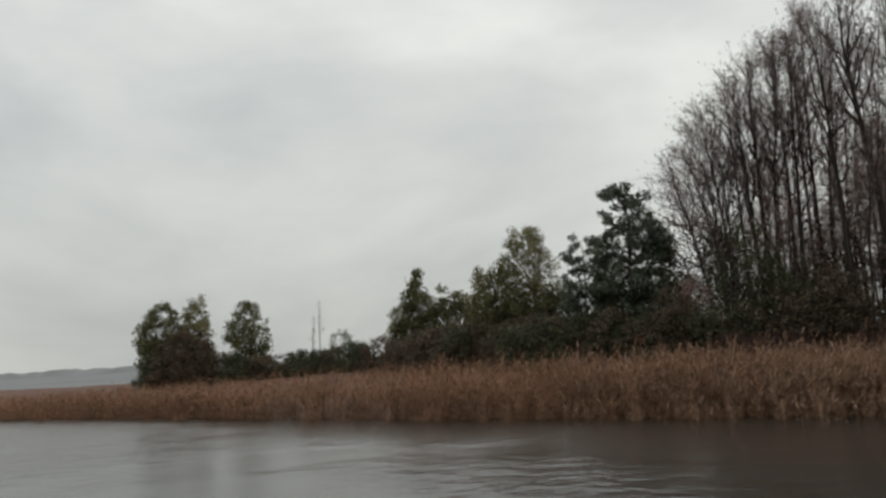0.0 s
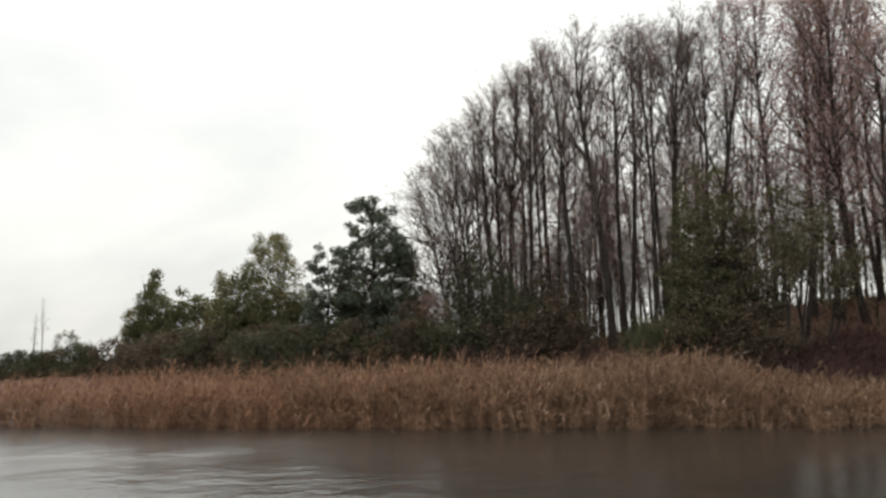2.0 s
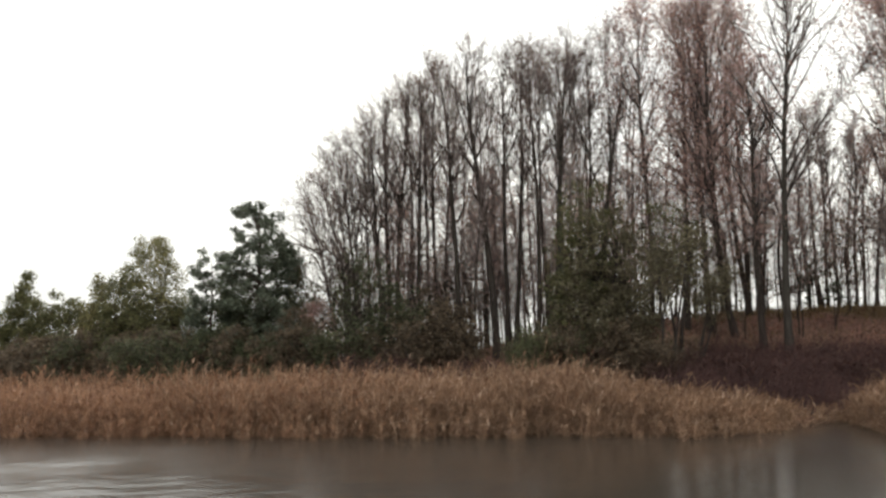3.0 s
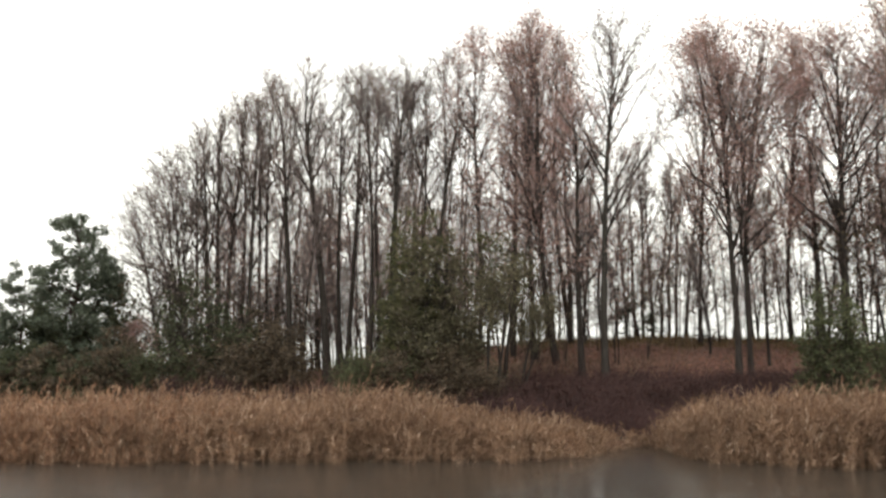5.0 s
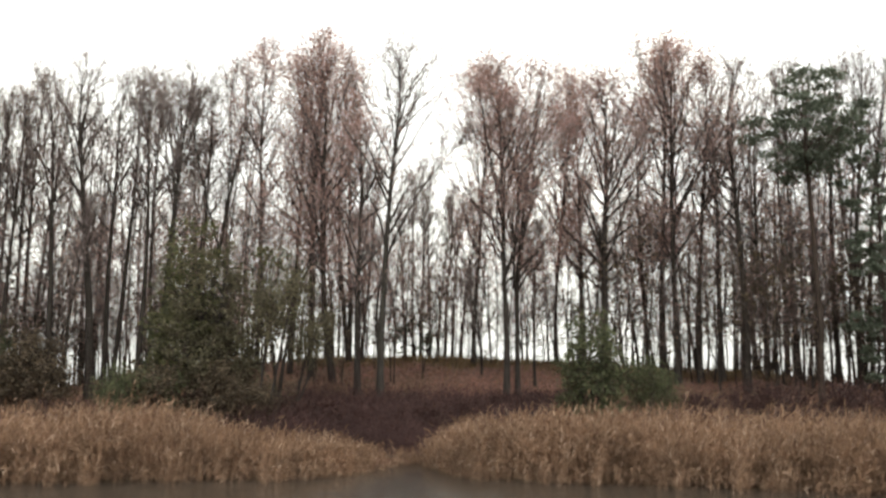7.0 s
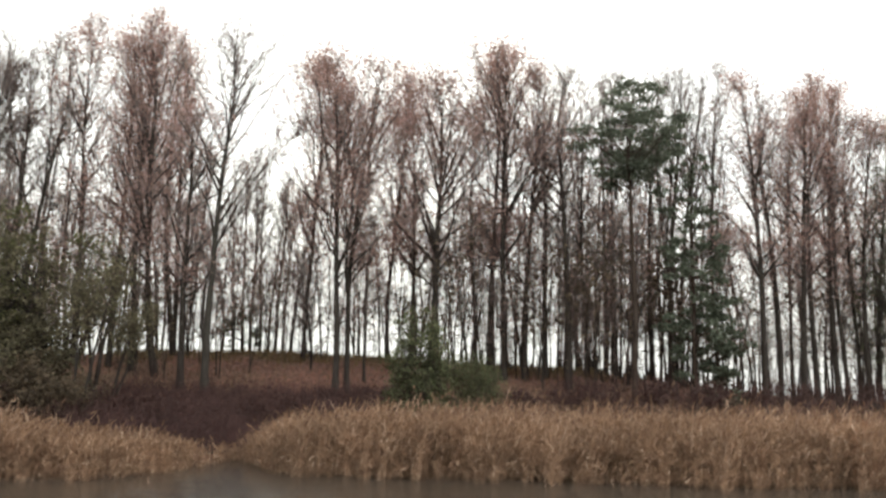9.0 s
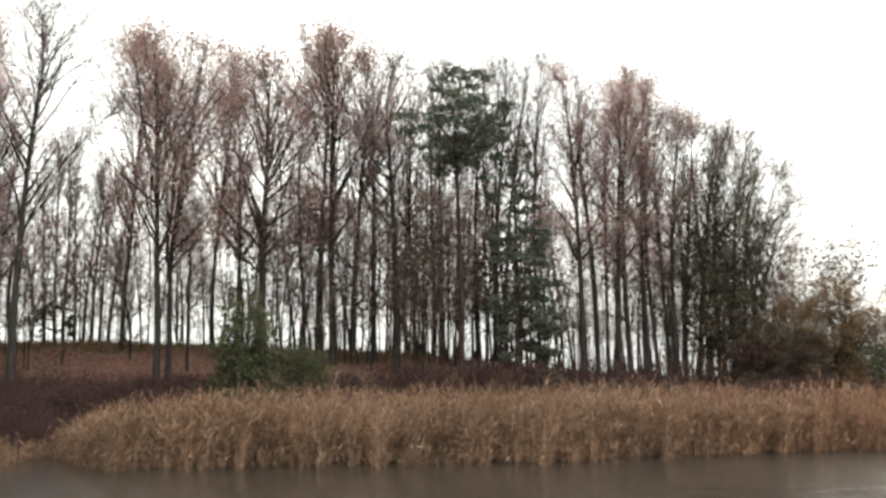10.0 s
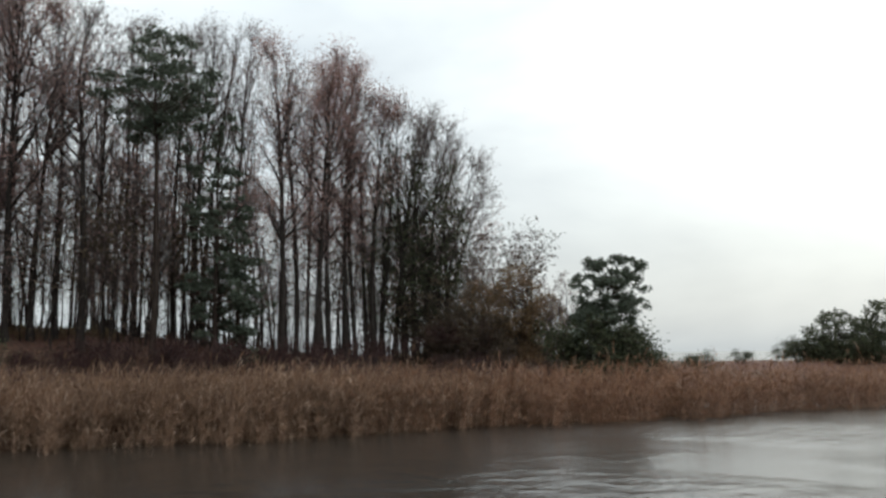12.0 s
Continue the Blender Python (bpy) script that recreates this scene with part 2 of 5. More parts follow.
def spikes(pts, rad):
    """Pointed three-sided twigs: pts m x 2 x 3, rad m at the base."""
    m = len(pts)
    tan = unit(pts[:, 1] - pts[:, 0])
    u = unit(np.cross(tan, np.array([0.31, 0.17, 0.93])))
    w = np.cross(tan, u)
    a = np.arange(3) * 2 * np.pi / 3
    ring = pts[:, :1] + (u[:, None] * np.cos(a)[:, None] + w[:, None] * np.sin(a)[:, None]) * rad[:, None, None]
    v = np.concatenate([ring, pts[:, 1:]], 1).reshape(-1, 3)
    i = np.arange(m)[:, None, None] * 4
    return v, (i + np.array([[0, 1, 3], [1, 2, 3], [2, 0, 3]])).reshape(-1, 3)


def leaves(centres, size, rng, long=1.6, droop=0.0):
    """A small folded diamond, turned at random, at each centre."""
    c = np.asarray(centres)
    k = len(c)
    d = rng.normal(size=(k, 3))
    d[:, 2] -= droop
    d = unit(d)
    e = unit(np.cross(d, rng.normal(size=(k, 3))))
    nrm = np.cross(d, e)
    s = size * rng.uniform(0.55, 1.3, (k, 1))
    tip, tail = c + d * s * long / 2, c - d * s * long / 2
    l1, l2 = c + e * s * 0.45 + nrm * s * 0.15, c - e * s * 0.45 + nrm * s * 0.15
    v = np.stack([tail, l1, tip, l2], 1).reshape(-1, 3)
    return v, np.arange(4 * k).reshape(-1, 4)


def small_leaves(centres, size, rng, long=1.6, droop=0.0):
    """Three-cornered leaves for crowns that stand far off."""
    c = np.asarray(centres)
    k = len(c)
    d = rng.normal(size=(k, 3))
    d[:, 2] -= droop
    d = unit(d)
    e = unit(np.cross(d, rng.normal(size=(k, 3))))
    s = size * rng.uniform(0.55, 1.3, (k, 1))
    v = np.stack([c - d * s * long / 2 + e * s * 0.45, c - d * s * long / 2 - e * s * 0.45, c + d * s * long / 2], 1).reshape(-1, 3)
    return v, np.arange(3 * k).reshape(-1, 3)


def wander(rng, m, k, amount):
    """Smooth sideways drift for m lines of k points, none at the start."""
    step = rng.normal(size=(m, k, 2)) * amount
    step[:, 0] = 0
    return np.cumsum(np.cumsum(step, 1) / np.sqrt(k), 1)


def along(pts, rad, t):
    """Points, radii and directions at the fractions t (m x q) of lines."""
    m, k, _ = pts.shape
    x = np.clip(t * (k - 1), 0, k - 1.001)
    i = x.astype(int)
    f = (x - i)[..., None]
    r = np.arange(m)[:, None]
    p = pts[r, i] * (1 - f) + pts[r, i + 1] * f
    q = rad[r, i] * (1 - f[..., 0]) + rad[r, i + 1] * f[..., 0]
    return p, q, unit(pts[r, i + 1] - pts[r, i])


def sprout(p, way, rng, angle, length, k, up, rad0, rad1):
    """Side shoots from points p (n x 3) off the directions way: lines of k points that bend by up."""
    n = len(p)
    side = unit(np.cross(way, rng.normal(size=(n, 3))))
    an = rng.normal(angle, 0.18, (n, 1))
    d = unit(way * np.cos(an) + side * np.sin(an))
    out = [p]
    cur = p
    for j in range(k - 1):
        d = unit(d + np.array([0, 0, up]) / (k - 1) + rng.normal(size=(n, 3)) * 0.10)
        cur = cur + d * (length / (k - 1))[:, None]
        out.append(cur)
    return np.stack(out, 1), np.linspace(0, 1, k)[None] * (rad1 - rad0)[:, None] + rad0[:, None]


def tree_meshes(seed, height, stems=1, radius=0.16, lean=0.03, bend=0.05, limb_from=0.35, limbs=22, limb_len=2.6,
                limb_angle=0.75, up=0.5, side_shoots=7, twigs=6, twig_len=0.6, leaf_count=1.0, leaf_size=0.09, leaf_spread=0.15,
                long=1.6, spread_base=0.25, taper=0.6, twig_r=0.008, sides=6, low=0.85, cone=0.0):
    """Blocks of a broadleaved tree: trunks, limbs, twigs and leaves; and its true height. The crown narrows to the top by taper."""
    rng = np.random.default_rng(seed)
    k = 13
    h = np.linspace(0, 1, k)
    hs = height * np.where(np.arange(stems) == 0, 1.0, rng.uniform(0.72, 0.98, stems))
    an = rng.uniform(0, 2 * np.pi, stems) + np.arange(stems) * 2.4
    outd = np.stack([np.cos(an), np.sin(an)], -1)
    pts = np.zeros((stems, k, 3))
    pts[..., 2] = h[None] * hs[:, None]
    ln = lean * (1 if stems == 1 else 1.6) * rng.uniform(0.3, 1.4, stems)
    pts[..., :2] = outd[:, None] * (spread_base * (stems > 1) + h[None] * hs[:, None] * ln[:, None])[..., None]
    pts[..., :2] += wander(rng, stems, k, bend * height / 20)
    rr = radius * (hs / height) * rng.uniform(0.75, 1.0, stems)
    rad = rr[:, None] * (0.10 + 0.90 * (1 - h[None]) ** 0.8)
    rad[:, 0] *= 1.35
    if stems > 4:
        trunk = [tubes(pts, rad, sides)]
    else:
        trunk = [tubes(pts[q:q + 1], rad[q:q + 1], sides) for q in range(len(pts))]
    # limbs
    m = len(pts)
    nl = max(3, limbs // m + 1)
    t = np.sort(limb_from + (0.985 - limb_from) * rng.random((m, nl)) ** low, 1)
    p, r0, way = along(pts, rad, t)
    p, r0, way = p.reshape(-1, 3), r0.ravel(), way.reshape(-1, 3)
    rel = np.clip((p[:, 2] / height - limb_from) / (1 - limb_from), 0, 1)
    ll = limb_len * (1 - taper * rel ** (1.0 if cone > 0.7 else 1.5)) * rng.uniform(0.45, 1.15, len(p))
    lp, lr = sprout(p, way, rng, limb_angle, ll, 6, up, np.minimum(r0 * 0.5, 0.015 + ll * 0.01), np.full(len(p), twig_r))
    boughs = [tubes(lp, lr, 3)]
    # side shoots of limbs and of the tops
    t = rng.uniform(0.2, 1.0, (len(lp), side_shoots))
    p, r0, way = along(lp, lr, t)
    sl = (np.repeat(ll[:, None], side_shoots, 1) * (1.05 - 0.5 * t) * rng.uniform(0.28, 0.6, t.shape)).ravel()
    p2, r2, w2 = along(pts, rad, rng.uniform(0.6, 1.0, (m, 8 if m < 5 else 3)))
    p = np.concatenate([p.reshape(-1, 3), p2.reshape(-1, 3)])
    way = np.concatenate([way.reshape(-1, 3), w2.reshape(-1, 3)])
    sl = np.concatenate([sl, rng.uniform(0.7, 1.3, p2.shape[0] * p2.shape[1]) * limb_len * 0.3])
    r0 = np.concatenate([r0.ravel(), r2.ravel()]) * 0.7
    bp, br = sprout(p, way, rng, 0.9, sl, 2, up * 0.3, np.minimum(r0, 0.014), np.full(len(p), twig_r))
    fine = [spikes(bp, np.maximum(br[:, 0], twig_r) * 1.3)]
    t = rng.uniform(0.15, 1.0, (len(bp), twigs))
    p, r0, way = along(bp, br, t)
    p, way = p.reshape(-1, 3), way.reshape(-1, 3)
    tl = twig_len * rng.uniform(0.4, 1.3, len(p))
    tp, tr = sprout(p, way, rng, 0.85, tl, 2, 0.1, np.full(len(p), twig_r), np.full(len(p), twig_r))
    fine.append(spikes(tp, tr[:, 0] * 1.15))
    ends = tp[:, 1]
    full = float(np.quantile(ends[:, 2], 0.992))
    n = int(len(ends) * leaf_count)
    crown = None
    if n:
        want = 1 - cone * np.clip(ends[:, 2] / full, 0, 1)
        c = ends[rng.choice(len(ends), n, p=want / want.sum())] + rng.normal(size=(n, 3)) * leaf_spread
        crown = [leaves(c, leaf_size, rng, long, 0.3)]
    return trunk, boughs, fine, crown, full


def tree_kind(name, label, category, group, bark, twig, leaf, seed, **shape):
    """A tree or bush: an Empty at its base with trunk, twigs and leaves as parts."""
    tr, boughs, fine, crown, full = tree_meshes(seed, **shape)
    e = tagged(new(name), label, category, group)
    stems = shape.get("stems", 1)
    if stems > 4:
        tagged(part("stem_work", mesh_of("stem_work", tr, bark, True), e), kind="stuff")
    else:
        for b in tr:
            part("trunk", mesh_of("trunk", [b], bark, True), e)
    tagged(part("branch_work", mesh_of("branch_work", boughs, bark), e), kind="stuff")
    tagged(part("twig_work", mesh_of("twig_work", fine, twig), e), kind="stuff")
    if crown:
        tagged(part("crown", mesh_of("crown", crown, leaf), e), kind="stuff")
    e["height"] = full
    return e


# ---- the lie of the land, by bearing (degrees to the right of y) ----
def lie(az, bearings, values):
    return np.interp(az, bearings, values)


def water_edge(az):
    """Where the reeds meet the open water."""
    return lie(az, [-40, -27, -14.5, -2.5, 11, 22, 34, 37, 40, 42.5, 44, 45.5, 48, 52, 61, 74, 80, 86, 92, 101, 109, 130],
               [64, 49, 35.3, 27.8, 24.8, 23.7, 23.6, 23.8, 25, 27.3, 28.8, 26, 23.9, 23.4, 22.9, 22.8, 23.8, 25.6, 26.6, 29.6, 35, 52])


def bank_foot(az):
    """Where the reeds end and dry land begins."""
    return lie(az, [-40, -24, -14, -4, 6, 14, 22, 30, 37, 43, 48, 56, 66, 76, 86, 96, 110, 130],
               [74, 66, 70, 58, 44, 39, 37, 34.5, 32.5, 31.2, 32.5, 32, 33, 36, 38, 40, 52, 76])


def crest_at(az):
    return lie(az, [-40, -14, 0, 10, 20, 27, 35, 42, 53, 64, 73, 82, 96, 110, 130], [112, 92, 70, 58, 52, 50, 46, 45, 46, 48, 52, 56, 52, 62, 88])


def crest_height(az):
    tilt = lie(az, [-40, -20, -13, 0, 12, 19, 23, 25, 27, 31, 35, 39, 46, 53, 57, 61, 64.5, 68, 73, 78, 84, 92], [-1.0, -0.95, -0.55, -0.38, -0.3, 0.1, 0.4, 0.85, 1.45, 1.85, 2.15, 2.42, 2.48, 2.2, 1.95, 1.78, 1.58, 1.3, 0.5, 0.05, -0.2, -0.7])
    return np.maximum(2.0 + crest_at(az) * np.tan(np.radians(tilt)), 0.6)


def ground_z(x, y):
    x, y = np.asarray(x, float), np.asarray(y, float)
    az, r = np.degrees(np.arctan2(x, y)), np.hypot(x, y)
    foot, cr_, hc = bank_foot(az), crest_at(az), crest_height(az)
    t = np.clip((r - foot) / (cr_ - foot), 0, 1)
    hill = 0.25 + (hc - 0.25) * (0.55 * t + 0.45 * t * t * (3 - 2 * t))
    shore = np.clip((r - water_edge(az)) / np.maximum(foot - water_edge(az), 1), -3, 1)
    low = np.where(shore < 0, -0.35 + 0.3 * shore, -0.35 + 0.6 * shore)
    z = np.where(r < foot, low, hill)
    back = np.clip((r - cr_ - 9) / 26, 0, 1)
    z = z - (z + 1.3) * back * back * (3 - 2 * back)
    off = np.clip(np.maximum((-30 - az) / 6, (az - 116) / 8), 0, 1)
    return z - (z + 1.3) * off * off * (3 - 2 * off)


def spot(az, r):
    a = radians(az)
    x, y = r * math.sin(a), r * math.cos(a)
    return x, y, float(ground_z(x, y))


def build_ground():
    az = np.concatenate([np.linspace(-180, -42, 24)[:-1], np.linspace(-42, 126, 253), np.linspace(126, 180, 10)[1:-1]])
    r = np.concatenate([[0.5, 8, 16], np.linspace(20, 84, 97), np.linspace(86, 150, 33), [200, 400, 900, 2000, 4500]])
    A, Rr = np.meshgrid(az, r, indexing="ij")
    X, Y = Rr * np.sin(np.radians(A)), Rr * np.cos(np.radians(A))
    Z = ground_z(X, Y)
    lump = np.array([noise.fractal(Vector((x * 0.55, y * 0.55, 3.0)), 0.8, 2.0, 4) for x, y in zip(X.ravel(), Y.ravel())]).reshape(X.shape)
    Z = Z + np.where(Z > -0.2, lump * 0.16, 0) * np.clip((Z + 0.2) / 0.6, 0, 1)
    na, nr = A.shape
    i, j = np.meshgrid(np.arange(na), np.arange(nr - 1), indexing="ij")
    i2 = (i + 1) % na
    f = np.stack([i * nr + j, i * nr + j + 1, i2 * nr + j + 1, i2 * nr + j], -1).reshape(-1, 4)[:, ::-1]
    me = mesh_of("ground", [(np.stack([X, Y, Z], -1).reshape(-1, 3), f)], ground_material(), True)
    tagged(new("ground", me), "reddish-brown leaf-strewn lake bank and low hill", "ground", kind="structure")


def build_water():
    n = 96
    a = np.arange(n) * 2 * np.pi / n
    rr = np.array([40.0, 150, 600, 4600])
    v = [np.zeros((1, 3))] + [np.stack([r * np.cos(a), r * np.sin(a), 0 * a], -1) for r in rr]
    v = np.concatenate(v)
    s = np.arange(n)
    tri = np.stack([0 * s, 1 + s, 1 + (s + 1) % n], -1)
    q = np.concatenate([np.stack([1 + k * n + s, 1 + (k + 1) * n + s, 1 + (k + 1) * n + (s + 1) % n, 1 + k * n + (s + 1) % n], -1) for k in range(3)])
    me = mesh_of("water", [(v, tri), (v, q)], water_material())
    tagged(new("water", me), "dark grey rippled lake water reflecting the sky", "water", kind="structure")


def build_far_shore():
    """Wooded far shore across the lake, with an uneven tree line and real depth."""
    az = np.radians(np.linspace(-62, -16, 230))
    top = np.array([noise.fractal(Vector((a * 60, 0, 1)), 0.9, 2.0, 5) for a in az])
    h = 5.6 + 3.0 * np.clip(np.array([noise.noise(Vector((a * 14, 5, 2))) for a in az]) * 1.5, -0.6, 1.0) + 1.3 * top
    rows = []
    for dr, fz in ((-705, -0.02), (-670, 0.04), (-20, 0.1), (0, 0.25), (6, 0.55), (18, 0.92), (40, 1.0), (90, 0.9), (120, -0.05)):
        r = 800 + dr
        rows.append(np.stack([r * np.sin(az), r * np.cos(az), h * fz], -1))
    g = np.stack(rows, 1)
    na, nr = g.shape[:2]
    i, j = np.meshgrid(np.arange(na - 1), np.arange(nr - 1), indexing="ij")
    f = np.stack([i * nr + j, i * nr + j + 1, (i + 1) * nr + j + 1, (i + 1) * nr + j], -1).reshape(-1, 4)
    tagged(new("far_woods", mesh_of("far_woods", [(g.reshape(-1, 3), f)], far_material())), "wooded shore beyond a low far marsh, grey with painted haze", "woods", kind="stuff")


def reed_height(az):
    return lie(az, [-40, -27, -21, -14, -7, 0, 26, 30, 32.5, 37.5, 41, 43.5, 44.6, 46, 48, 51, 58, 80, 96, 108, 130],
               [0.66, 0.74, 0.9, 1.12, 1.38, 1.58, 1.66, 1.5, 1.25, 0.9, 0.55, 0.42, 0.6, 1.3, 1.55, 1.66, 1.65, 1.58, 1.56, 1.42, 1.3])


def build_reeds(name, az0, az1, count, mat, label, seed, fade=(0.5, 0.5)):
    """A bed of dead reeds: slanting stems, hanging blades, matted feet and feathery heads."""
    rng = np.random.default_rng(seed)
    az = rng.uniform(az0, az1, 2 * count)
    az = az[rng.random(2 * count) < np.minimum((az - az0) / fade[0], (az1 - az) / fade[1])][:count]
    az = az[(np.abs(az - 42.8) > 1.5) | (rng.random(len(az)) < 0.22)]
    count = len(az)
    wob = np.array([noise.noise(Vector((q * 1.1, 4, 4))) + 0.6 * noise.noise(Vector((q * 0.35, 9, 4))) for q in az])
    near, far = water_edge(az) + 0.9 + 1.3 * wob, bank_foot(az) + 0.8
    u = rng.random(count)
    u = np.where(rng.random(count) < 0.5, u ** 1.5 * np.minimum(0.999, 2.2 / (far - near)), u)
    r = near + (far - near) * u - (rng.random(count) < 0.3) * rng.exponential(0.5, count)
    broken = rng.random(count) < 0.15
    r = np.where(broken, near + rng.normal(-0.1, 0.55, count), r)
    x, y = r * np.sin(np.radians(az)), r * np.cos(np.radians(az))
    clump = np.array([noise.noise(Vector((a * 0.9, b * 0.9, seed))) for a, b in zip(x, y)])
    tuft = np.array([noise.noise(Vector((a * 2.4, b * 2.4, seed + 9))) for a, b in zip(x, y)])
    wide_clump = np.array([noise.noise(Vector((a * 0.3, b * 0.3, seed + 5))) for a, b in zip(x, y)])
    fringe = np.clip(0.68 + 0.32 * (r - near) / 1.1, 0.45, 1)
    h = 0.94 * reed_height(az) * (1 + 0.26 * clump + 0.22 * wide_clump + 0.22 * tuft) * rng.uniform(0.55, 1.08, count) * np.where(rng.random(count) < 0.08, 1.2, 1.0) * fringe + 0.05
    h = np.where(broken, h * rng.uniform(0.35, 0.7, count), h)
    z0 = np.minimum(ground_z(x, y), 0.3) - 0.05
    top = h
    a = rng.uniform(0, 2 * np.pi, count)
    bendy = np.abs(rng.normal(0.18, 0.18, count)) + (rng.random(count) < 0.15) * rng.uniform(0.2, 0.8, count)
    wind = np.stack([np.cos(a), np.sin(a)], -1) * bendy[:, None] + np.array([0.08, -0.09])
    base = np.stack([x, y, z0], -1)
    mid = np.stack([x + wind[:, 0] * h * 0.35, y + wind[:, 1] * h * 0.35, z0 + (top - z0) * 0.6], -1)
    tip = np.stack([x + wind[:, 0] * h * 1.1, y + wind[:, 1] * h * 1.1, z0 + (top - z0) * (1 - 0.25 * np.minimum(bendy, 0.8))], -1)
    line = np.stack([base, mid, tip], 1)
    rad = np.repeat(np.array([[0.006, 0.005, 0.003]]), count, 0)
    blocks = [spikes(np.stack([base, (mid + tip) / 2 + (mid - base) * 0.15], 1), np.full(count, 0.007)), spikes(np.stack([mid, tip], 1), np.full(count, 0.005))]
    # blades; the lowest hang about the feet of the stems at the water
    for lo, hi in ((0.06, 0.25), (0.12, 0.4), (0.3, 0.8), (0.45, 0.95), (0.6, 0.98)):
        own = (r - near < (1.2 if lo < 0.1 else 2.2)) | (lo > 0.55)
        nb = int(own.sum())
        p, _, way = along(line[own], rad[own], rng.uniform(lo, hi, (nb, 1)))
        p, way = p[:, 0], way[:, 0]
        b = rng.uniform(0, 2 * np.pi, nb)
        out = np.stack([np.cos(b), np.sin(b), rng.uniform(0.3, 2.8, nb)], -1)
        ln = rng.uniform(0.25, 0.7, nb)[:, None] * np.clip(h[own], 0.5, 1.6)[:, None] / 1.5
        q = p + unit(out) * ln * 0.55
        e = q + unit(out * np.array([1, 1, 0.3]) + np.array([0, 0, -0.4])) * ln * 0.55
        sidew = unit(np.cross(out, way)) * 0.0095
        v = np.stack([p - sidew * 0.6, p + sidew * 0.6, q + sidew, q - sidew, e], 1).reshape(-1, 3)
        i = np.arange(nb)[:, None] * 5
        f4, f3 = i + np.array([[0, 1, 2, 3]]), i + np.array([[3, 2, 4]])
        blocks.append((v, np.concatenate([f3, f4[:, [0, 1, 2]], f4[:, [0, 2, 3]]])))
    # heads
    has = rng.random(count) < 0.5
    t, w = tip[has], unit(tip[has] - mid[has] + rng.normal(size=(has.sum(), 3)) * 0.15)
    k = len(t)
    ln = rng.uniform(0.12, 0.26, (k, 1))
    for _ in (0, 1):
        sd = unit(np.cross(w, rng.normal(size=(k, 3)))) * 0.02
        v = np.stack([t - w * ln * 0.2, t + w * ln * 0.3 + sd, t + w * ln, t + w * ln * 0.3 - sd], 1).reshape(-1, 3)
        blocks.append((v, np.arange(4 * k).reshape(-1, 4)))
    tagged(new(name, mesh_of(name, blocks, mat)), label, "reeds", kind="stuff")


def build_litter():
    """Fallen leaves and faded grass on the bank."""
    rng = np.random.default_rng(21)
    n = 34000
    az = rng.uniform(17, 88, n)
    r = bank_foot(az) + (crest_at(az) + 1.5 - bank_foot(az)) * rng.random(n)
    x, y = r * np.sin(np.radians(az)), r * np.cos(np.radians(az))
    c = np.stack([x, y, ground_z(x, y) + 0.05 + 0.12 * rng.random(n) ** 2], -1)
    tagged(new("leaf_litter", mesh_of("leaf_litter", [leaves(c, 0.06, rng, 1.3)], LITTER)), "rusty fallen leaves covering the bank", "fallen leaves", kind="stuff")
    n = 22000
    az = np.concatenate([rng.uniform(15, 88, 9000), rng.uniform(36, 66, 13000)])
    u = np.concatenate([rng.random(9000) ** 0.7, rng.uniform(0.72, 1.05, 13000)])
    r = bank_foot(az) + (crest_at(az) + 2 - bank_foot(az)) * u
    x, y = r * np.sin(np.radians(az)), r * np.cos(np.radians(az))
    base = np.stack([x, y, ground_z(x, y) - 0.03], -1)
    d = unit(rng.normal(size=(n, 3)) * np.array([0.5, 0.5, 0.2]) + np.array([0, 0, 1.0]))
    ln = rng.uniform(0.15, 0.5, (n, 1))
    sd = unit(np.cross(d, rng.normal(size=(n, 3)))) * 0.012
    v = np.stack([base - sd, base + sd, base + d * ln], 1).reshape(-1, 3)
    tagged(new("dry_grass", mesh_of("dry_grass", [(v, np.arange(3 * n).reshape(-1, 3))], GRASS)), "faded thin grass on the bank", "grass", kind="stuff")


def build_undergrowth():
    """Low leafless brush that darkens the foot of the bank."""
    rng = np.random.default_rng(23)
    n = 22000
    az = np.concatenate([rng.uniform(12, 90, 10000), rng.uniform(32, 53, 12000)])
    foot, top = bank_foot(az), crest_at(az)
    u = np.where(rng.random(n) < 0.75, rng.random(n) * 0.5, rng.random(n))
    r = foot + (top - foot) * u
    x, y = r * np.sin(np.radians(az)), r * np.cos(np.radians(az))
    thick = np.array([noise.noise(Vector((a * 0.35, b * 0.35, 8))) for a, b in zip(x, y)])
    keep = thick > rng.uniform(-0.6, 0.15, n) + 0.6 * (u > 0.5)
    x, y, u, thick = x[keep], y[keep], u[keep], thick[keep]
    n = len(x)
    base = np.stack([x, y, ground_z(x, y) - 0.05], -1)
    d = unit(rng.normal(size=(n, 3)) * np.array([0.55, 0.55, 0.25]) + np.array([0, 0, 1.0]))
    ln = rng.uniform(0.25, 1.0, n) * (1.15 - 0.8 * u)
    tip = base + d * ln[:, None]
    blocks = [spikes(np.stack([base, tip], 1), np.full(n, 0.009))]
    for _ in range(2):
        p = base + d * (ln * rng.uniform(0.3, 0.9, n))[:, None]
        q = p + unit(d + rng.normal(size=(n, 3)) * 0.6) * (ln * rng.uniform(0.3, 0.6, n))[:, None]
        blocks.append(spikes(np.stack([p, q], 1), np.full(n, 0.007)))
    tagged(new("undergrowth", mesh_of("undergrowth", blocks, TWIG_RED)), "leafless reddish-brown brush on the bank", "undergrowth", kind="stuff")


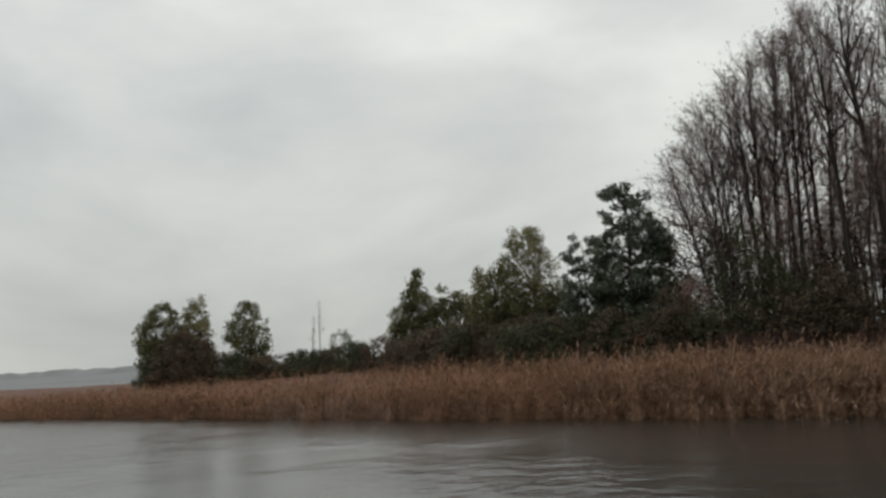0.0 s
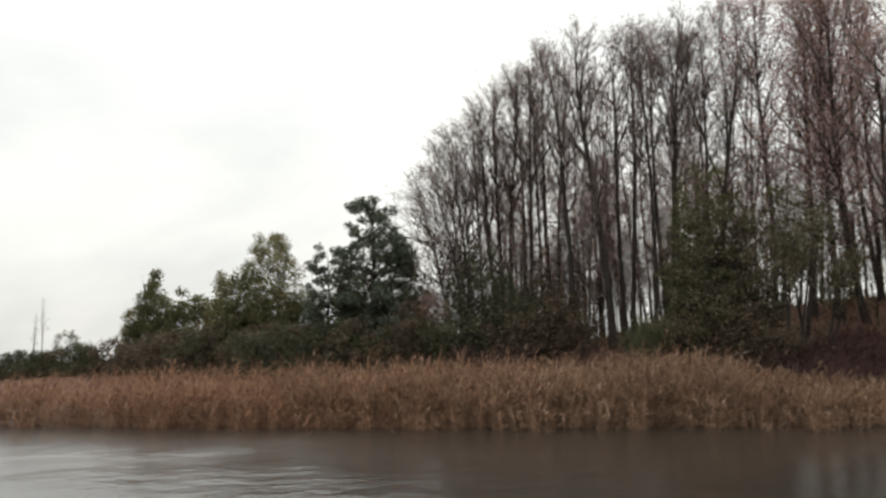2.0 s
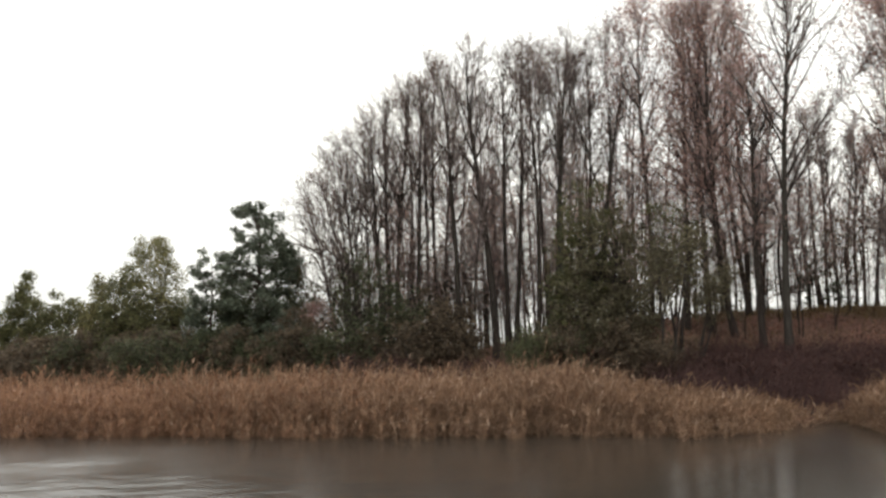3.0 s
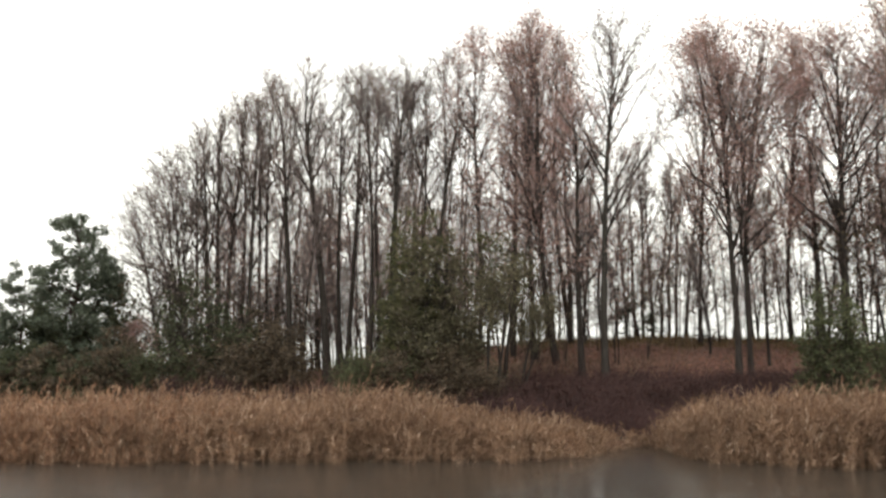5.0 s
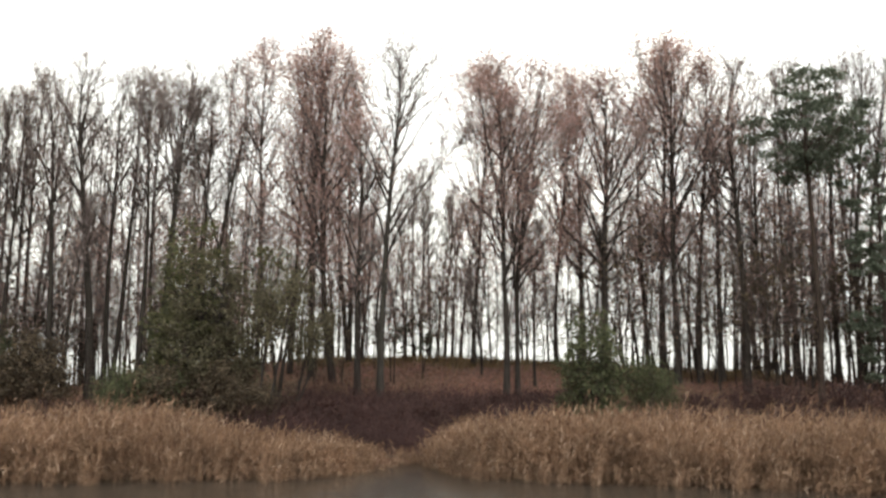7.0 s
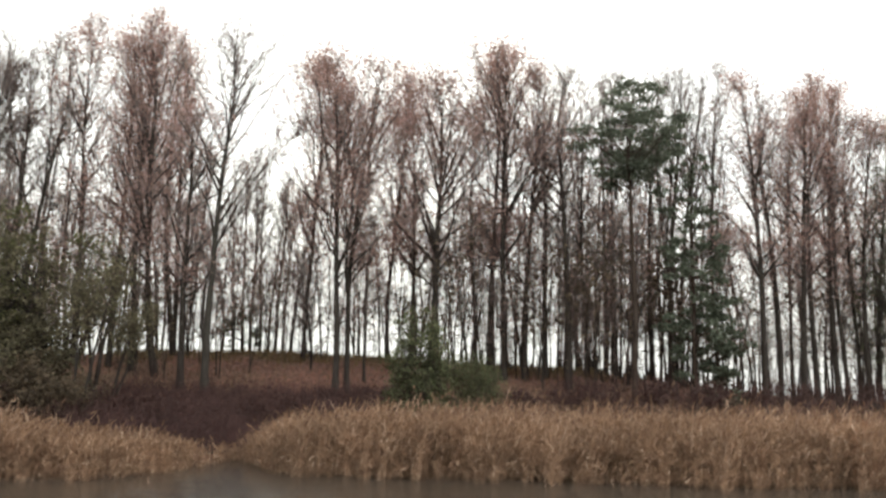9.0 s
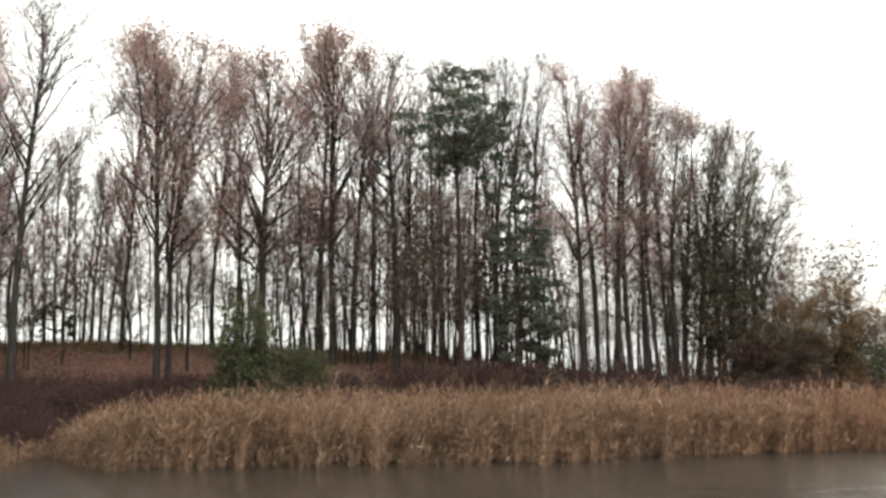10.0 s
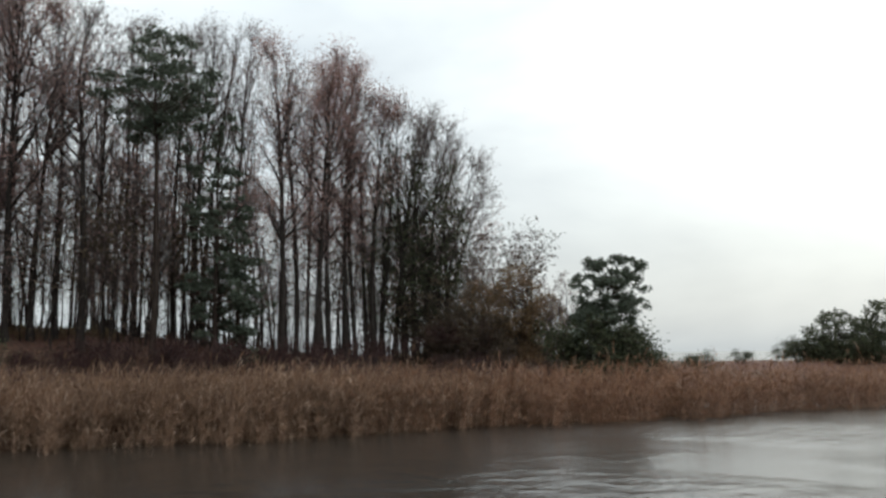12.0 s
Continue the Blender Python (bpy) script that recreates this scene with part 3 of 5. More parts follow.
def build_brush_belt():
    """Knee to chest high brush with a few withered leaves, just behind the reeds."""
    rng = np.random.default_rng(29)
    n = 20000
    az = np.concatenate([rng.uniform(13, 92, n - 4000), rng.uniform(35, 62, 4000)])
    r = bank_foot(az) + rng.uniform(-0.8, 4.2, n) * rng.uniform(0.6, 1, n) * lie(az, [34, 37, 46, 49], [1, 1.9, 1.9, 1])
    x, y = r * np.sin(np.radians(az)), r * np.cos(np.radians(az))
    thick = np.array([noise.noise(Vector((a * 0.3, b * 0.3, 18))) for a, b in zip(x, y)])
    base = np.stack([x, y, ground_z(x, y) - 0.05], -1)
    d = unit(rng.normal(size=(n, 3)) * np.array([0.5, 0.5, 0.2]) + np.array([0, 0, 1.0]))
    ln = rng.uniform(0.5, 1.45, n) * (1 + 0.5 * thick) * lie(az, [13, 36, 41, 46, 50, 92], [1.0, 1.0, 0.75, 0.75, 1.0, 1.0])
    blocks = [spikes(np.stack([base, base + d * ln[:, None]], 1), np.full(n, 0.01))]
    tips = []
    for _ in range(2):
        p = base + d * (ln * rng.uniform(0.3, 0.9, n))[:, None]
        q = p + unit(d + rng.normal(size=(n, 3)) * 0.7) * (ln * rng.uniform(0.3, 0.6, n))[:, None]
        blocks.append(spikes(np.stack([p, q], 1), np.full(n, 0.008)))
        tips.append(q)
    e = tagged(new("undergrowth", mesh_of("undergrowth", blocks, TWIG_RED)), "dense dark reddish brush behind the reeds", "undergrowth", kind="stuff")
    c = np.concatenate(tips) + rng.normal(size=(2 * n, 3)) * 0.12
    part("leaf_work", mesh_of("leaf_work", [leaves(c, 0.048, rng, 1.5)], LEAF_LOW), e)


build_ground()
build_water()
build_far_shore()
build_reeds("reed_bed", -36, 22, 14000, REED_RED, "reddish-brown dead reeds standing in shallow water", 31, (0.5, 16))
build_reeds("reed_bed", -36, -12, 7000, REED_RED, "low reddish-brown reeds at the end of the shore", 35, (0.5, 6))
build_reeds("reed_bed", 2, 44.3, 15500, REED, "tan dead reeds with feathery heads along the shore", 32, (18, 0.5))
build_reeds("reed_bed", 43.3, 92, 18500, REED, "tall tan dead reeds beside a narrow water gap", 33, (0.5, 16))
build_reeds("reed_bed", 76, 122, 9000, REED_RED, "brown dead reeds thinning out along open water", 34, (16, 0.5))
build_litter()
build_undergrowth()
build_brush_belt()

# ---- trees ----
# half-widths of crowns from foot to top
OVAL, CONE, DOME = (0.75, 1.0, 1.0, 0.9, 0.66, 0.3), (0.9, 1.0, 0.82, 0.6, 0.38, 0.12), (1.0, 1.0, 0.92, 0.72, 0.35)
TIERS = (0.85, 1.0, 0.72, 1.0, 0.8, 0.86, 0.6, 0.28)

# how each kind of grove tree is grown: bark, leaf, leaves a twig, leaf size, forks, name, label
GROVE = "trees of the shore grove"
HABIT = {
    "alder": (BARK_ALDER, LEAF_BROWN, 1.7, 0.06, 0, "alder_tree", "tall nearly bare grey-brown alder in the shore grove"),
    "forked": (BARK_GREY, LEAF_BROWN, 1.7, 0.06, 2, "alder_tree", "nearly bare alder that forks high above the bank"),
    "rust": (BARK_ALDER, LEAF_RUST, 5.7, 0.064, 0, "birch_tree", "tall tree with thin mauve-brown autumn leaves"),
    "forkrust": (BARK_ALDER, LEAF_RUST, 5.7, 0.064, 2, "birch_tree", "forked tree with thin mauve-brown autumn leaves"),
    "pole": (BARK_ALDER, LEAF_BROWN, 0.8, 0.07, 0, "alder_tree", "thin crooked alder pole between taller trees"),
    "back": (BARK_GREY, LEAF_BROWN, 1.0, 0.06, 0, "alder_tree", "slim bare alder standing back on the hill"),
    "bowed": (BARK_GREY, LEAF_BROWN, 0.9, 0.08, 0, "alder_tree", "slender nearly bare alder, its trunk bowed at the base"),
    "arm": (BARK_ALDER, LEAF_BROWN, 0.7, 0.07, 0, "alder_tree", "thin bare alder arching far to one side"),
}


def grove_tree(seed, habit, az, r, top, mid, tip, width, crown_from, radius, arch=0.0):
    """One tall tree: its trunk sways by mid at half height and by tip at the top, metres to the right;
    limbs rise from crown_from upwards, the crown is width metres across; top: the height angle of its tip."""
    bark, leaf, leaf_count, leaf_size, forks, name, label = HABIT[habit]
    rng = np.random.default_rng(seed)
    x, y, z = spot(az, r)
    tall = 2.0 + r * math.tan(radians(top)) - z
    k = 15
    h = np.linspace(0, 1, k)
    a = (mid - 0.57 * tip) / (0.57 * 0.57 - 0.57)
    pts = np.zeros((1, k, 3))
    pts[0, :, 0] = a * h * h + (tip - a) * h
    pts[0, :, 2] = h * tall * 0.94
    pts[..., :2] += wander(rng, 1, k, 0.06) * np.clip(np.minimum(h, 1.15 - h) * 3, 0, 1)[None, :, None]
    rad = 0.86 * radius * (0.06 + 0.94 * (1 - h[None]) ** 0.8)
    rad[:, 0] *= 1.3
    trunk, stems, owner = [tubes(pts, rad, 8)], [pts], [rad]
    start = [crown_from + (0.05 if leaf_count > 2 else 0.0)]
    if forks:
        t = np.sort(rng.uniform(crown_from - 0.08, crown_from + 0.18, (1, forks)), 1)
        p, r0, way = along(pts, rad, t)
        fl = ((1 - t) * tall * rng.uniform(0.75, 0.95, t.shape)).ravel()
        fp, fr = sprout(p.reshape(-1, 3), way.reshape(-1, 3), rng, 0.3, fl, k, 0.3, r0.ravel() * 0.75, np.full(forks, 0.012))
        for q in range(forks):
            trunk.append(tubes(fp[q:q + 1], fr[q:q + 1], 6))
            stems.append(fp[q:q + 1]), owner.append(fr[q:q + 1]), start.append(0.22)
    boughs, fine, ends = [], [], []
    for pts_, rad_, lo in zip(stems, owner, start):
        share = 1.0 if len(stems) == 1 else 0.55
        n = int((13 + 5.5 * width) * share)
        u = np.sort(rng.random(n) ** (0.85 if leaf_count > 2 else 0.7))
        t = (lo + (0.985 - lo) * u)[None]
        p, r0, way = along(pts_, rad_, t)
        p, r0, way = p[0], r0[0], way[0]
        shape = (0.52 + 0.48 * np.sin(np.pi * np.clip(0.05 + u, 0, 1))) * (1 - 0.5 * u ** 3)
        angle = 0.66 - 0.22 * u + 0.5 * arch
        out = width * 0.5 * shape * rng.uniform(0.5, 1.15, n) * (1.0 if len(stems) == 1 else 0.8)
        ll = np.minimum(out / np.sin(0.85 * angle), (1 - t[0]) * tall * 0.95 + 0.9)
        lp, lr = sprout(p, way, rng, angle[:, None], ll, 8, 0.3 - 0.6 * arch, np.minimum(r0 * 0.62, 0.02 + 0.016 * ll), np.full(n, 0.007))
        boughs.append(tubes(lp, lr, 3))
        # a few dead stubs and thin shoots below the crown
        m = rng.integers(11, 19)
        p2, _, w2 = along(pts_, rad_, rng.uniform(0.12, lo + 0.05, (1, m)))
        sp, sr = sprout(p2[0], w2[0], rng, 1.15, rng.uniform(0.5, 2.0, m), 4, 0.2, np.full(m, 0.017), np.full(m, 0.006))
        boughs.append(tubes(sp, sr, 3))
        q = 11 if leaf_count > 2 else 10
        t = np.clip(rng.uniform(0.14, 1.0, (n, q)), 0, 0.99)
        p, r0, way = along(lp, lr, t)
        sl = (np.clip(0.36 * ll[:, None] * (1.1 - 0.6 * t), 0.45, 1.7) * rng.uniform(0.5, 1.15, t.shape)).ravel()
        bp, br = sprout(p.reshape(-1, 3), way.reshape(-1, 3), rng, 0.66, sl, 3, 0.28, np.minimum(r0.ravel() * 0.8, 0.019), np.full(n * q, 0.006))
        fine.append(tubes(bp, np.maximum(br, 0.0065), 3))
        # short shoots straight up round the top
        m = 11 if leaf_count > 2 else 22
        p2, _, w2 = along(pts_, rad_, rng.uniform(0.7, 0.99, (1, m)))
        tp, tr = sprout(p2[0], w2[0], rng, 0.5, rng.uniform(0.5, 1.3, m), 3, 0.4, np.full(m, 0.011), np.full(m, 0.005))
        fine.append(tubes(tp, tr, 3))
        bp = np.concatenate([bp, tp, sp[:, 1:]])
        br = np.concatenate([br, tr, sr[:, 1:]])
        w = 3 if leaf_count > 2 else 2
        p, r0, way = along(bp, br, np.clip(rng.uniform(0.15, 1.0, (len(bp), w)), 0, 0.99))
        tw, tr = sprout(p.reshape(-1, 3), way.reshape(-1, 3), rng, 0.7, rng.uniform(0.22, 0.7, len(bp) * w), 2, 0.15, np.full(len(bp) * w, 0.008), np.full(len(bp) * w, 0.006))
        fine.append(spikes(tw, tr[:, 0]))
        # leaves cling to some shoots more than to others
        cling = np.repeat(rng.gamma(2.2, 1.0, len(bp)), w)
        own = tw[:, 1, 2] > tall * (0.3 if leaf_count > 2 else 0.2)
        ends.append((tw[own, 1], cling[own]))
    e = tagged(new(name), label, "tree", GROVE)
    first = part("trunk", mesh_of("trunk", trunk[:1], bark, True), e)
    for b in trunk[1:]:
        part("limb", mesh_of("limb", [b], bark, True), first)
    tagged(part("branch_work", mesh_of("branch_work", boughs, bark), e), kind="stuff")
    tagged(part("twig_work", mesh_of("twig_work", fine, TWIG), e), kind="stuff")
    c, cling = np.concatenate([q[0] for q in ends]), np.concatenate([q[1] for q in ends])
    m = int(len(c) * leaf_count)
    c = c[rng.choice(len(c), m, p=cling / cling.sum())] + rng.normal(size=(m, 3)) * (0.26 if leaf_count > 2 else 0.12)
    tagged(part("crown", mesh_of("crown", [small_leaves(c, leaf_size, rng, 1.5, 0.4)], leaf), e), kind="stuff")
    e.matrix_basis = pose(x, y, z - 0.08, 0, 0, -az)
    return e


def clump_tree(name, label, category, group, seed, bark, twig, leaf, az, r, top, width, shape, clumps, clump, count, leaf_size,
               flat=0.6, long=1.6, stems=1, radius=0.1, lean=0.0, foot=0.06, droop=0.2, hollow=0.5):
    """A leafy tree, bush or pine whose crown is made of many separate clumps. width: metres across at the widest;
    shape: half-widths from the foot of the crown to its top; hollow: how far the clumps keep to the outside."""
    rng = np.random.default_rng(seed)
    x, y, z = spot(az, r)
    tall = 2.0 + r * math.tan(radians(top)) - z
    k = 9
    h = np.linspace(0, 1, k)
    an = rng.uniform(0, 2 * np.pi, stems) + np.arange(stems) * 2.4
    pts = np.zeros((stems, k, 3))
    hs = tall * 0.95 * np.where(np.arange(stems) == 0, 1, rng.uniform(0.7, 0.95, stems))
    pts[..., 2] = h[None] * hs[:, None]
    spread = 0.0 if stems == 1 else width * 0.16
    pts[..., 0] = np.cos(an)[:, None] * (0.1 * (stems > 1) + spread * h[None]) + lean * h[None] ** 1.5
    pts[..., 1] = np.sin(an)[:, None] * (0.1 * (stems > 1) + spread * h[None])
    pts[..., :2] += wander(rng, stems, k, 0.012 * tall)
    rad = radius * (0.08 + 0.92 * (1 - h[None]) ** 0.9) * np.where(np.arange(stems) == 0, 1, 0.75)[:, None]
    # clump centres inside the crown's outline
    u = rng.random(clumps * 3)
    wide = np.interp(u, np.linspace(0, 1, len(shape)), shape)
    pick = rng.random(clumps * 3) < (0.25 + 0.75 * wide / max(shape))
    u, wide = u[pick][:clumps], wide[pick][:clumps]
    n = len(u)
    t = foot + (0.98 - foot) * u
    b = rng.uniform(0, 2 * np.pi, n)
    d = width / 2 * wide * (hollow + (1 - hollow) * rng.random(n) ** 0.6) * rng.uniform(0.8, 1.08, n)
    s = rng.integers(0, stems, n)
    heart = np.stack([np.cos(b) * d + lean * t ** 1.5, np.sin(b) * d, t * tall], -1)
    # a bough to each clump, leaving its stem lower down
    from_t = np.clip(t * 0.97 - 0.35 * d / tall, 0.02, 0.97)
    p, r0, way = along(pts[s], rad[s], from_t[:, None])
    p, r0 = p[:, 0], r0[:, 0]
    bend = np.linspace(0, 1, 5)[None, :, None]
    bough = p[:, None] * (1 - bend) + heart[:, None] * bend
    bough[..., 2] += (np.sin(np.pi * bend[..., 0]) * -0.06) * d[:, None]
    boughs = tubes(bough, np.linspace(1, 0.25, 5)[None] * np.minimum(r0 * 0.6, 0.012 + 0.012 * d)[:, None], 3)
    size = clump * rng.uniform(0.65, 1.3, n) * (1.12 - 0.35 * u)
    m = np.maximum((count * (size / clump) ** 2).astype(int), 6)
    home = np.repeat(np.arange(n), m)
    ball = unit(rng.normal(size=(len(home), 3))) * rng.random((len(home), 1)) ** 0.45
    c = heart[home] + ball * size[home][:, None] * np.array([1, 1, flat])
    c[:, 2] = np.maximum(c[:, 2], 0.05)
    # fine shoots through the clumps
    f = rng.integers(0, len(home), n * 7)
    shoots = spikes(np.stack([heart[home[f]], c[f] + ball[f] * 0.1], 1), np.full(len(f), 0.008))
    e = tagged(new(name), label, category, group)
    for q in range(stems):
        part("trunk", mesh_of("trunk", [tubes(pts[q:q + 1], rad[q:q + 1], 6)], bark, True), e)
    tagged(part("branch_work", mesh_of("branch_work", [boughs], bark), e), kind="stuff")
    tagged(part("twig_work", mesh_of("twig_work", [shoots], twig), e), kind="stuff")
    tagged(part("crown", mesh_of("crown", [small_leaves(c, leaf_size, rng, long, droop)], leaf), e), kind="stuff")
    e.matrix_basis = pose(x, y, z - 0.06, 0, 0, -az)
    e["height"] = tall
    return e


PLACE = np.random.default_rng(99)


def sky_line(az):
    """Height angle of the grove's tree tops."""
    return lie(az, [12, 13.4, 15.9, 19.1, 20.6, 23.7, 27, 32, 34.4, 37, 39, 40.6, 42.6, 44, 45.5, 47.4, 49.6, 52, 56, 58, 60, 63.5, 66.8, 69.7, 73, 75.6, 78.3, 81.5, 84.2, 86.5, 88.4, 90],
               [8.5, 12.4, 14.2, 17, 18.2, 19.9, 20.1, 20.3, 21.4, 22.1, 21.9, 18.5, 21.8, 17.2, 17.2, 19, 21.3, 21, 20.6, 21.3, 22.1, 20.8, 19.5, 20, 19.3, 18.3, 18.4, 15.7, 13.9, 12, 9.6, 8])


def row_at(az):
    """Distance of the foremost tall trunks."""
    return lie(az, [12, 16, 25, 30, 36, 42, 46, 50, 56, 64, 70, 75, 80, 84, 90], [46, 48, 50, 47, 41, 38.5, 44, 43, 41, 42, 44, 48, 52, 54, 56])


def stand(kind, az, r, top, turn=None, wide=1.0, tilt=None):
    """Set a copy of a tree at a bearing and distance, grown so that its top stands top degrees high; tilt: degrees by which it leans to the right."""
    x, y, z = spot(az, r)
    s = (2.0 + r * math.tan(radians(top)) - z) / kind["height"]
    turn = PLACE.uniform(0, 360) if turn is None else turn
    tilt = PLACE.normal(0, 1.6) if tilt is None else tilt
    m = pose(x, y, z - 0.08, 0, 0, -az) @ pose(0, 0, 0, 0, tilt, turn) @ Matrix.Diagonal((s * wide, s * wide, s, 1))
    return copy_thing(kind, m)


def retire(kinds):
    """The patterns themselves leave once their copies stand."""
    for e in kinds:
        for o in list(e.children_recursive):
            bpy.data.objects.remove(o)
        bpy.data.objects.remove(e)


thin = [
    tree_kind("alder_tree", "thin bare alder pole in the grove", "tree", GROVE, BARK_ALDER, TWIG, LEAF_BROWN, 121, height=15, radius=0.095, limbs=22, limb_len=2.6, limb_angle=0.95, up=0.2, leaf_count=0.8, leaf_size=0.09, limb_from=0.15, lean=0.05, bend=0.2, side_shoots=5, twigs=3, sides=5),
    tree_kind("alder_tree", "thin bare alder pole in the grove", "tree", GROVE, BARK_ALDER, TWIG, LEAF_BROWN, 122, height=15, radius=0.08, limbs=22, limb_len=2.4, limb_angle=0.95, up=0.2, leaf_count=0.8, leaf_size=0.09, limb_from=0.1, lean=0.08, bend=0.26, side_shoots=5, twigs=3, sides=5),
    tree_kind("alder_tree", "thin two-stemmed bare alder in the grove", "tree", GROVE, BARK_ALDER, TWIG, LEAF_RUST, 123, height=15, stems=2, radius=0.1, limbs=26, limb_len=2.4, limb_angle=0.95, up=0.2, leaf_count=1.0, leaf_size=0.09, limb_from=0.15, lean=0.05, bend=0.22, side_shoots=5, twigs=3, sides=5),
]
sapling = tree_kind("alder_sapling", "thin leafless alder sapling under the tall trees", "tree", "saplings under the grove", BARK_ALDER, TWIG_DARK, LEAF_DARK, 131, height=7, stems=2, radius=0.045, limbs=22, limb_len=2.0, limb_angle=0.85, up=0.3, leaf_count=1.6, leaf_size=0.12, limb_from=0.06, lean=0.07, bend=0.3, side_shoots=4, twigs=2, sides=4, twig_len=0.6, twig_r=0.009)

brushy = tree_kind("alder_sapling", "tall twiggy grey-brown alder sapling between the trunks", "tree", "saplings under the grove", BARK_ALDER, TWIG, LEAF_RUST, 133, height=10, stems=3, radius=0.05, limbs=30, limb_len=2.2, limb_angle=0.85, up=0.3, leaf_count=1.6, leaf_size=0.07, leaf_spread=0.25, limb_from=0.1, lean=0.06, bend=0.2, side_shoots=5, twigs=4, sides=4, twig_len=0.7, twig_r=0.0085)

# the tall trees, stretch by stretch: habit, bearing, distance, height angle, sway at mid height and at the tip, crown width, crown foot, trunk radius
# left shoulder of the grove
for k, row in enumerate((
        ("alder", 15.28, 51, 13.3, -0.3, -1.35, 4.8, 0.18, 0.13, 0.5),
        ("alder", 15.02, 52, 11.9, -0.84, -2.03, 4.2, 0.15, 0.09, 0.5),
        ("alder", 14.75, 50.5, 10, -0.7, -1.5, 4.6, 0.12, 0.08, 0.4),
        ("alder", 15.5, 49, 11.6, -0.4, -1.2, 5, 0.15, 0.09, 0.3),
        ("alder", 16.2, 52, 13.4, -0.5, -1.1, 5, 0.2, 0.1, 0.3),
        ("alder", 15.85, 50, 14.3, -0.08, -0.59, 3.9, 0.3, 0.12),
        ("alder", 16.7, 51, 15.2, -0.17, -0.4, 3.9, 0.32, 0.13),
        ("alder", 17.61, 49, 15.8, -0.26, -0.58, 3.6, 0.34, 0.18),
        ("alder", 18.08, 50, 16.8, -0.15, -0.07, 3.9, 0.38, 0.2),
        )):
    grove_tree(1000 + k, *row)
# left shoulder of the grove, further on
for k, row in enumerate((
        ("alder", 18.62, 49, 17.7, -0.15, 0.45, 4.2, 0.38, 0.16),
        ("alder", 19.42, 51, 17.2, -0.26, -0.6, 3.6, 0.38, 0.15),
        ("alder", 19.88, 48, 17.9, -0.01, 0.05, 3.9, 0.38, 0.15),
        ("alder", 20.63, 50, 17.4, -0.39, -0.68, 3.4, 0.38, 0.13),
        ("alder", 21.1, 49, 18.8, -0.23, -0.13, 3.6, 0.39, 0.14),
        ("alder", 21.64, 50, 18.6, -0.16, 0.14, 3.6, 0.38, 0.14),
        ("alder", 22.38, 46, 19, -0.46, -1.05, 3.6, 0.39, 0.19),
        )):
    grove_tree(1040 + k, *row)
# bare middle
for k, row in enumerate((
        ("pole", 23.06, 45, 12.1, 0.28, 0.6, 1.8, 0.34, 0.08),
        ("alder", 24.6, 46, 20, -0.48, -0.99, 4.5, 0.41, 0.25),
        ("alder", 25.26, 48, 19.4, 0.2, 0.21, 3.6, 0.41, 0.16),
        ("alder", 25.75, 48, 20, 0.56, 0.8, 3.6, 0.41, 0.16),
        ("alder", 27.13, 46, 20.3, 0.16, -0.05, 3.6, 0.41, 0.15),
        ("alder", 27.84, 50, 19.9, -0.06, 0.14, 3.4, 0.41, 0.14),
        ("alder", 28.46, 47, 19.6, 0.02, -0.02, 3.4, 0.41, 0.15),
        ("forked", 28.8, 46, 20.8, 0.02, 0.57, 4.2, 0.41, 0.17),
        )):
    grove_tree(1080 + k, *row)
# bare middle, further on
for k, row in enumerate((
        ("alder", 30.38, 48, 19.5, 0.09, 0.02, 3.1, 0.41, 0.14),
        ("forked", 31.18, 46, 20.9, 0.21, 0.82, 3.9, 0.43, 0.16),
        ("back", 23.98, 60, 14.1, 0.07, 0.14, 4, 0.4, 0.12),
        ("back", 30.24, 60, 14.1, -0.01, 0.06, 4, 0.4, 0.12),
        ("back", 20.92, 61, 14.3, -0.18, -0.36, 4, 0.4, 0.12),
        ("back", 18.91, 61, 13.6, -0.19, -0.59, 4, 0.4, 0.12),
        )):
    grove_tree(1120 + k, *row)
# rusty crowns
for k, row in enumerate((
        ("rust", 34.05, 45, 21.8, 0.11, 0.09, 4.2, 0.26, 0.15),
        ("rust", 36.07, 43, 21.4, 0.15, -0.06, 3.7, 0.26, 0.15),
        ("rust", 38.74, 41, 22.4, -1.12, -1.39, 5.2, 0.26, 0.18),
        ("rust", 37.36, 42, 22.2, 0.13, 0.8, 4.5, 0.26, 0.16),
        ("rust", 39.7, 44, 21.4, -0.61, -0.41, 4.2, 0.26, 0.15),
        ("rust", 40.27, 39, 17.4, -0.19, -0.34, 3.3, 0.23, 0.18),
        ("alder", 39.64, 45, 20.8, 0.23, 0.28, 3.1, 0.38, 0.15),
        ("pole", 40.46, 44, 14.9, 0.35, 1, 2, 0.3, 0.1),
        ("bowed", 41.68, 38, 22.7, 0.11, 0.54, 4.8, 0.42, 0.19),
        ("arm", 41.9, 39, 17.3, 0.52, 3.57, 2.6, 0.36, 0.09),
        )):
    grove_tree(1160 + k, *row)
